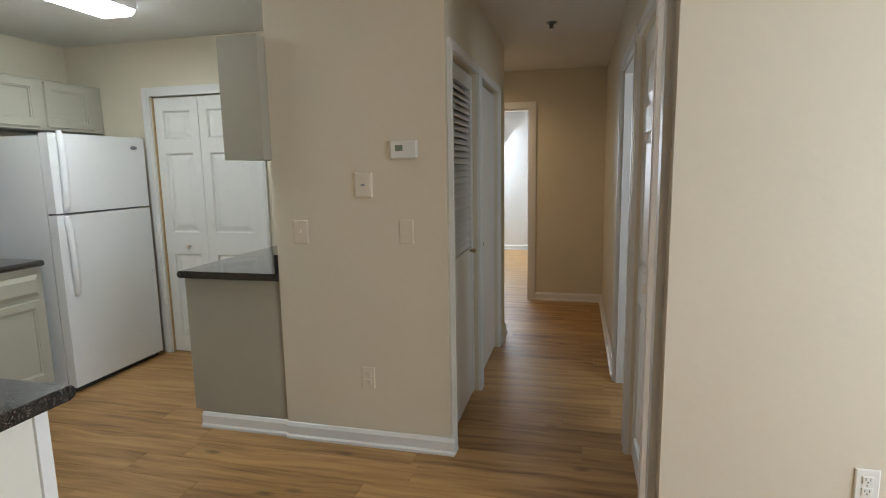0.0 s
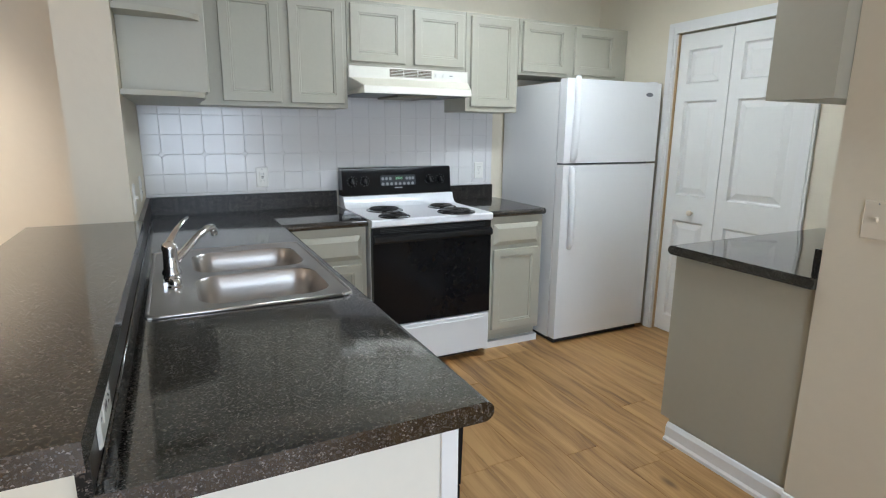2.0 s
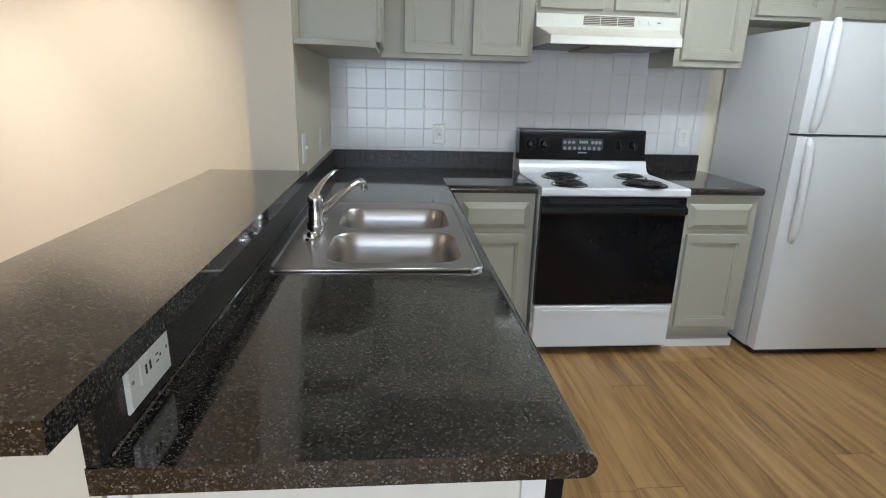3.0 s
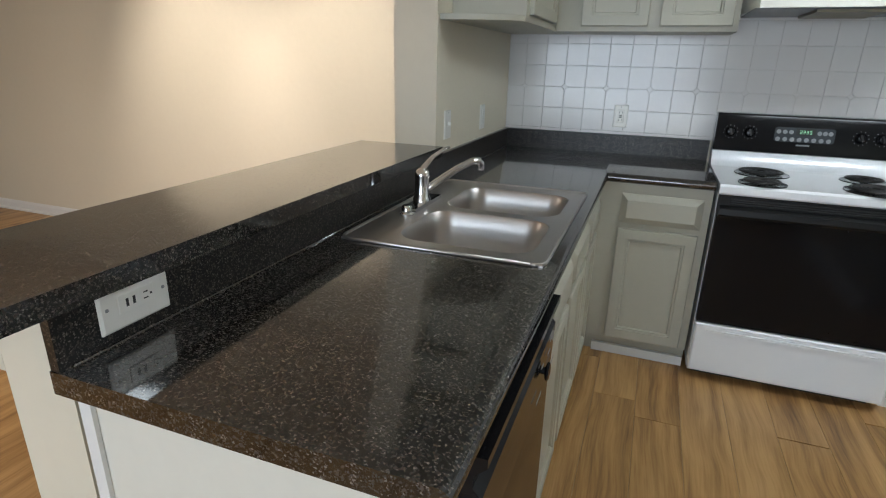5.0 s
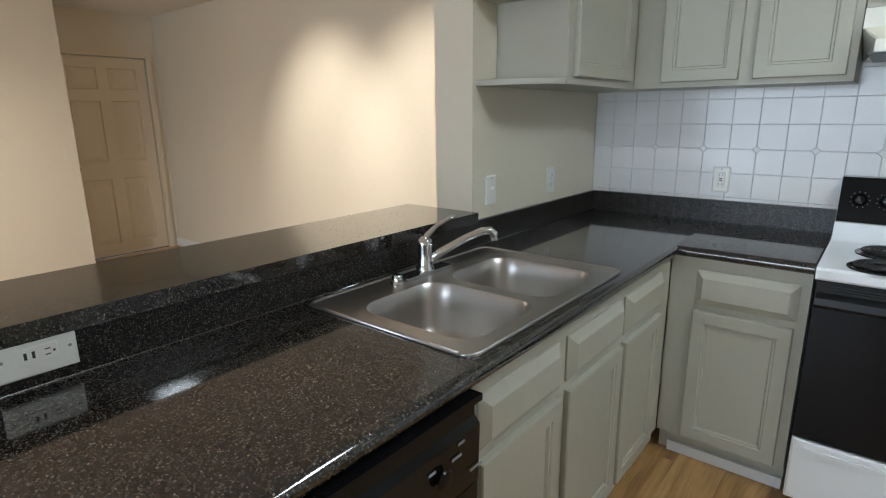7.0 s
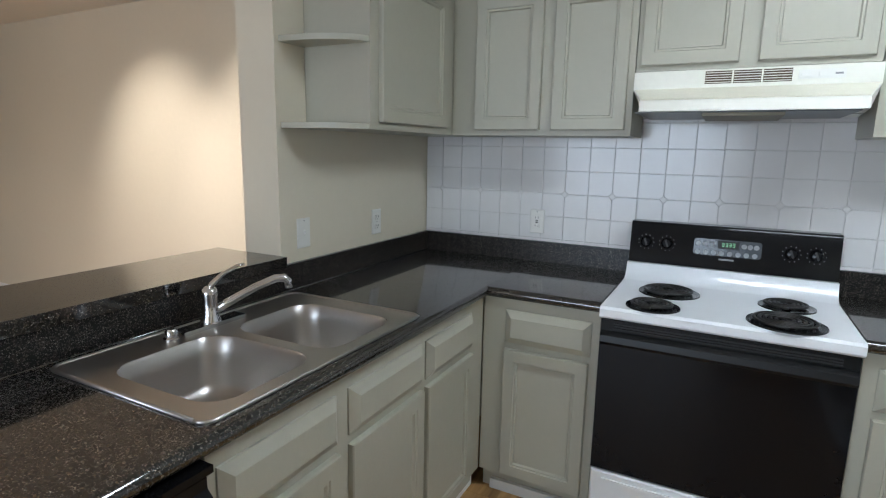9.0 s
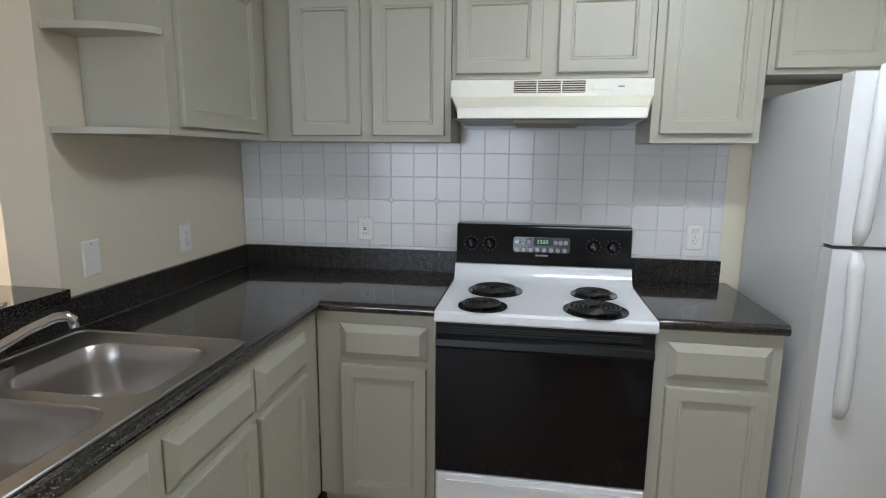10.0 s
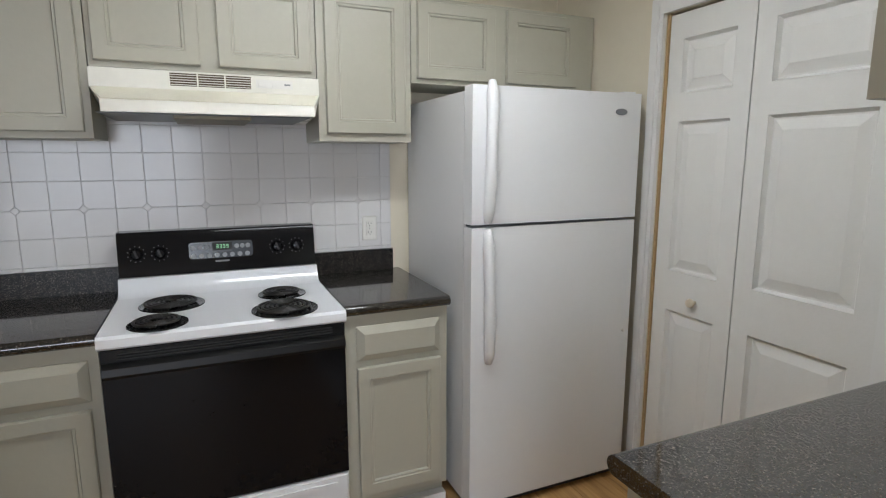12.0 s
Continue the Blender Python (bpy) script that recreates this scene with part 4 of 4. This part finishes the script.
# ---- ceiling lamp ----
lamp = thing("ceiling_lamp", 1.335, 1.93, 2.36, "long wraparound fluorescent ceiling lamp, lit", "ceiling lamp")
lens = [(-0.118, 0.030), (-0.118, 0.018), (-0.095, 0.0), (0.095, 0.0), (0.118, 0.018), (0.118, 0.030)]
LM = Matrix(((1, 0, 0, 1.335), (0, 0, -1, 2.36), (0, 1, 0, 2.355), (0, 0, 0, 1)))
part(lamp, "diffuser", prism("diffuser", TUBE, lens, 0.86, 0.004), LM, "glowing white diffuser")
part(lamp, "housing", boxes("housing", TRIM, [(1.209, 1.49, 2.386, 1.461, 2.37, H - 0.002)], 0.003))


# ---- outlets, switches and other small fittings ----
def plate(name, label, category, w, x, y, z, width, height, mat, kind_of):
    t = thing(name, x, y, z, label, category)
    m = faces_of(w, x, y, z)
    part(t, "cover", rings("cover", mat, width, height, [(0, 0), (0, 0.003), (0.004, 0.006), (0.005, 0.006)]), m @ Matrix.Translation((-width / 2, -height / 2, 0)))
    if kind_of == "duplex":
        for s in (-0.021, 0.021):
            part(t, "socket", rings("socket", mat, 0.033, 0.028, [(0, 0.005), (0.001, 0.0085), (0.003, 0.009)]), m @ Matrix.Translation((-0.0165, s - 0.014, 0)))
            part(t, "slots", boxes("slots", SLOT, [(-0.008, s - 0.001, 0.009, -0.006, s + 0.008, 0.0094), (0.006, s - 0.001, 0.009, 0.008, s + 0.008, 0.0094), (-0.002, s - 0.009, 0.009, 0.002, s - 0.005, 0.0094)]), m)
    if kind_of == "gfci":
        part(t, "socket", rings("socket", mat, 0.034, 0.068, [(0, 0.005), (0.001, 0.0085), (0.003, 0.009)]), m @ Matrix.Translation((-0.017, -0.034, 0)))
        part(t, "slots", boxes("slots", SLOT, [(a, s - 0.001, 0.009, a + 0.002, s + 0.008, 0.0094) for s in (-0.024, 0.017) for a in (-0.008, 0.006)] + [(-0.007, -0.007, 0.009, 0.007, -0.002, 0.0105), (-0.007, 0.002, 0.009, 0.007, 0.007, 0.0105)]), m)
    if kind_of == "switch":
        part(t, "toggle", boxes("toggle", mat, [(-0.005, -0.012, 0.005, 0.005, 0.012, 0.008), (-0.004, -0.002, 0.008, 0.004, 0.010, 0.018)], 0.001), m)
    if kind_of == "usb":
        part(t, "insert", rings("insert", mat, 0.070, 0.034, [(0, 0.005), (0.001, 0.0075), (0.002, 0.008)]), m @ Matrix.Translation((-0.035, -0.017, 0)))
        part(t, "slots", boxes("slots", SLOT, [(0.016, -0.008, 0.008, 0.021, 0.006, 0.0085), (0.003, -0.008, 0.008, 0.008, 0.006, 0.0085), (-0.022, 0.004, 0.008, -0.013, 0.006, 0.0085), (-0.022, -0.007, 0.008, -0.013, -0.005, 0.0085), (-0.030, -0.002, 0.008, -0.026, 0.002, 0.0085)]), m @ pose(0, 0, 0, 0, 0, 180))
        for s in (-0.055, 0.055):
            part(t, "screw", turned("screw", PALE, [(0.0035, 0), (0.003, 0.001)], 10), m @ Matrix.Translation((s, 0, 0.0058)))
    elif kind_of:
        part(t, "screw", turned("screw", PALE, [(0.003, 0), (0.0026, 0.001)], 10), m @ Matrix.Translation((0, 0 if kind_of == "duplex" else height / 2 - 0.01, 0.0058)))
    return t


plate("wall_outlet", "white outlet plate on the tiled splash beside the range", "outlet", "+x", 0.008, 0.635, 1.112, 0.072, 0.116, PLATE, "gfci")
plate("wall_outlet", "white outlet plate on the tiled splash by the refrigerator", "outlet", "+x", 0.008, 2.148, 1.119, 0.072, 0.116, PLATE, "duplex")
plate("light_switch", "white switch plate on the painted side wall", "light switch", "+y", 0.987, 0.001, 1.122, 0.072, 0.116, PLATE, "switch")
plate("wall_outlet", "white outlet plate on the painted side wall", "outlet", "+y", 0.489, 0.001, 1.114, 0.072, 0.116, PLATE, "duplex")
plate("usb_outlet", "white outlet plate with charging ports on the bar's splash", "outlet", "+y", 2.549, 0.021, 0.981, 0.135, 0.084, PLATE, "usb")
plate("light_switch", "cream switch plate on the partition by the counter", "light switch", "-y", 2.575, 2.104, 1.138, 0.082, 0.122, IVORY, "switch")
plate("light_switch", "cream-painted blank plate below the thermostat", "light switch", "-y", 3.145, 2.104, 1.145, 0.072, 0.120, CREAM, "")
plate("wall_outlet", "cream outlet plate low on the partition", "outlet", "-y", 2.916, 2.104, 0.377, 0.070, 0.114, IVORY, "duplex")
plate("wall_outlet", "white outlet plate low on the living room wall", "outlet", "-y", 4.93, 1.569, 0.36, 0.075, 0.116, PLATE, "duplex")

chime = thing("wall_control", 2.93, 2.104, 1.377, "cream square wall control on the partition", "wall control")
cm = faces_of("-y", 2.884, 2.104, 1.315)
part(chime, "cover", rings("cover", IVORY, 0.092, 0.122, [(0, 0), (0, 0.010), (0.006, 0.014), (0.008, 0.014)]), cm)
part(chime, "button", boxes("button", PALE, [(0.036, 0.056, 0.014, 0.056, 0.066, 0.018)], 0.002), cm)
thermo = thing("thermostat", 3.145, 2.104, 1.543, "white thermostat with a grey screen on the partition", "thermostat")
tm = faces_of("-y", 3.080, 2.104, 1.500)
part(thermo, "case", rings("case", PLATE, 0.132, 0.084, [(0, 0), (0, 0.020), (0.006, 0.026), (0.008, 0.026)]), tm)
part(thermo, "screen", boxes("screen", LCD, [(0.026, 0.036, 0.026, 0.064, 0.064, 0.0265)]), tm)
part(thermo, "button", boxes("button", PLATE, [(0.085, 0.056, 0.026, 0.105, 0.064, 0.028), (0.085, 0.038, 0.026, 0.105, 0.046, 0.028)], 0.001), tm)

sprinkler = thing("fire_sprinkler", 3.76, 3.60, H, "small dark fire sprinkler on the hall ceiling", "sprinkler")
part(sprinkler, "escutcheon", turned("escutcheon", GREY, [(0.040, 0), (0.040, -0.004), (0.018, -0.010), (0.010, -0.03), (0.016, -0.034), (0.016, -0.038)], 20), Matrix.Translation((3.76, 3.60, H - 0.001)))

# rings over the spots; the last two mark the added fill lamps, out of view
for x, y in ((1.30, -1.15), (1.30, -2.17), (2.6, -3.0), (3.0, 4.85)):
    can = thing("recessed_light", x, y, H, "unseen white recessed light ring above a warm lamp", "ceiling light", "recessed lights")
    part(can, "trim_ring", turned("trim_ring", TRIM, [(0.075, 0), (0.075, -0.004), (0.060, -0.006), (0.056, -0.001)], 28), Matrix.Translation((x, y, H - 0.001)))


# ---- pieces: wall tiles and floor planks ----
TP = 0.1108       # tile pitch
TY, TZ = 0.987, 1.253
grout = part(wall_stove, "grout_bed", boxes("grout_bed", GROUT, [(0.0005, 0.002, 1.014, 0.0045, 2.258, 1.622)]))


def tile_mesh(w, h, cuts):
    """A cushion-edged tile from (0, 0); cuts names the corners taken off for the small diamond insets."""
    g, c, e = 0.0009, 0.0155, 0.0011
    pts = []
    for name, x, y in (("bl", g, g), ("br", w - g, g), ("tr", w - g, h - g), ("tl", g, h - g)):
        if name in cuts:
            sx, sy = (1 if "l" in name else -1), (1 if "b" in name else -1)
            a, b = (x + sx * c, y), (x, y + sy * c)
            pts += [b, a] if name in ("bl", "tr") else [a, b]
        else:
            pts.append((x, y))
    bm = bmesh.new()
    cx, cy = w / 2, h / 2
    lo = [bm.verts.new((x, y, 0.0)) for x, y in pts]
    mid = [bm.verts.new((x, y, 0.0028)) for x, y in pts]
    hi = [bm.verts.new((x + (e if x < cx else -e), y + (e if y < cy else -e), 0.0042)) for x, y in pts]
    n = len(pts)
    for p, q in ((lo, mid), (mid, hi)):
        for i in range(n):
            bm.faces.new((p[i], p[(i + 1) % n], q[(i + 1) % n], q[i]))
    bm.faces.new(hi)
    return finish(bm, "tile", TILE)


tile_cache = {}
for row in range(-3, 4):
    z0 = max(TZ + row * TP, 1.015)
    z1 = min(TZ + (row + 1) * TP, 1.620)
    if z1 - z0 < 0.008:
        continue
    for col in range(-9, 12):
        y0, y1 = max(TY + col * TP, 0.003), min(TY + (col + 1) * TP, 2.256)
        if y1 - y0 < 0.008 or (row > 2 and not RY0 - 0.1 < y0 < RY1):
            continue
        cuts = []
        if row in (0, -1):
            side_l = col % 2 == 0
            edge = "b" if row == 0 else "t"
            cuts = [edge + ("l" if side_l else "r")]
        key = (round(y1 - y0, 4), round(z1 - z0, 4), tuple(cuts))
        if key not in tile_cache:
            tile_cache[key] = tile_mesh(*key)
        part(wall_stove, "tile", tile_cache[key], faces_of("+x", 0.004 + random.uniform(-0.0002, 0.0002), y0, z0) @ pose(0, 0, 0, random.uniform(-0.25, 0.25), random.uniform(-0.25, 0.25)))
small = prism("diamond_tile", TILE, [(0.013, 0), (0, 0.013), (-0.013, 0), (0, -0.013)], 0.0042, 0.001)
for col in range(-8, 12, 2):
    part(wall_stove, "diamond_tile", small, faces_of("+x", 0.004, TY + col * TP, TZ))

PW, PL = 0.178, 1.22


def plank_mesh(length, width):
    bm = bmesh.new()
    g, e = 0.0004, 0.0012
    lo = [bm.verts.new(p) for p in ((g, g, -0.010), (length - g, g, -0.010), (length - g, width - g, -0.010), (g, width - g, -0.010))]
    mid = [bm.verts.new((v.co.x, v.co.y, -0.0012)) for v in lo]
    hi = [bm.verts.new((x, y, 0.0)) for x, y in ((g + e, g + e), (length - g - e, g + e), (length - g - e, width - g - e), (g + e, width - g - e))]
    for p, q in ((lo, mid), (mid, hi)):
        for i in range(4):
            bm.faces.new((p[i], p[(i + 1) % 4], q[(i + 1) % 4], q[i]))
    bm.faces.new(hi)
    return finish(bm, "plank", WOOD)


plank_cache, rest, count = {}, bmesh.new(), 0
y = -4.98
while y < 9.1:
    x = -random.uniform(0.1, 1.1)
    while x < 7.0:
        near = x < 4.3 and x + PL > 0.5 and 0.35 < y < 5.6 and count < 298
        start, length = x, PL
        if x < -0.15:
            x, length = -0.15, round(PL + x + 0.15, 2)
        if x + length > 7.1:
            length = round(7.1 - x, 2)
        if near:
            if length not in plank_cache:
                plank_cache[length] = plank_mesh(length, PW)
            part(floor, "plank", plank_cache[length], Matrix.Translation((x, y, 0)))
            count += 1
        else:
            add_box(rest, x + 0.0004, y + 0.0004, -0.010, x + length - 0.0004, y + PW - 0.0004, 0.0)
        x = start + PL
    y += PW
tagged(part(floor, "outer_planks", finish(rest, "outer_planks", WOOD)), kind="stuff")
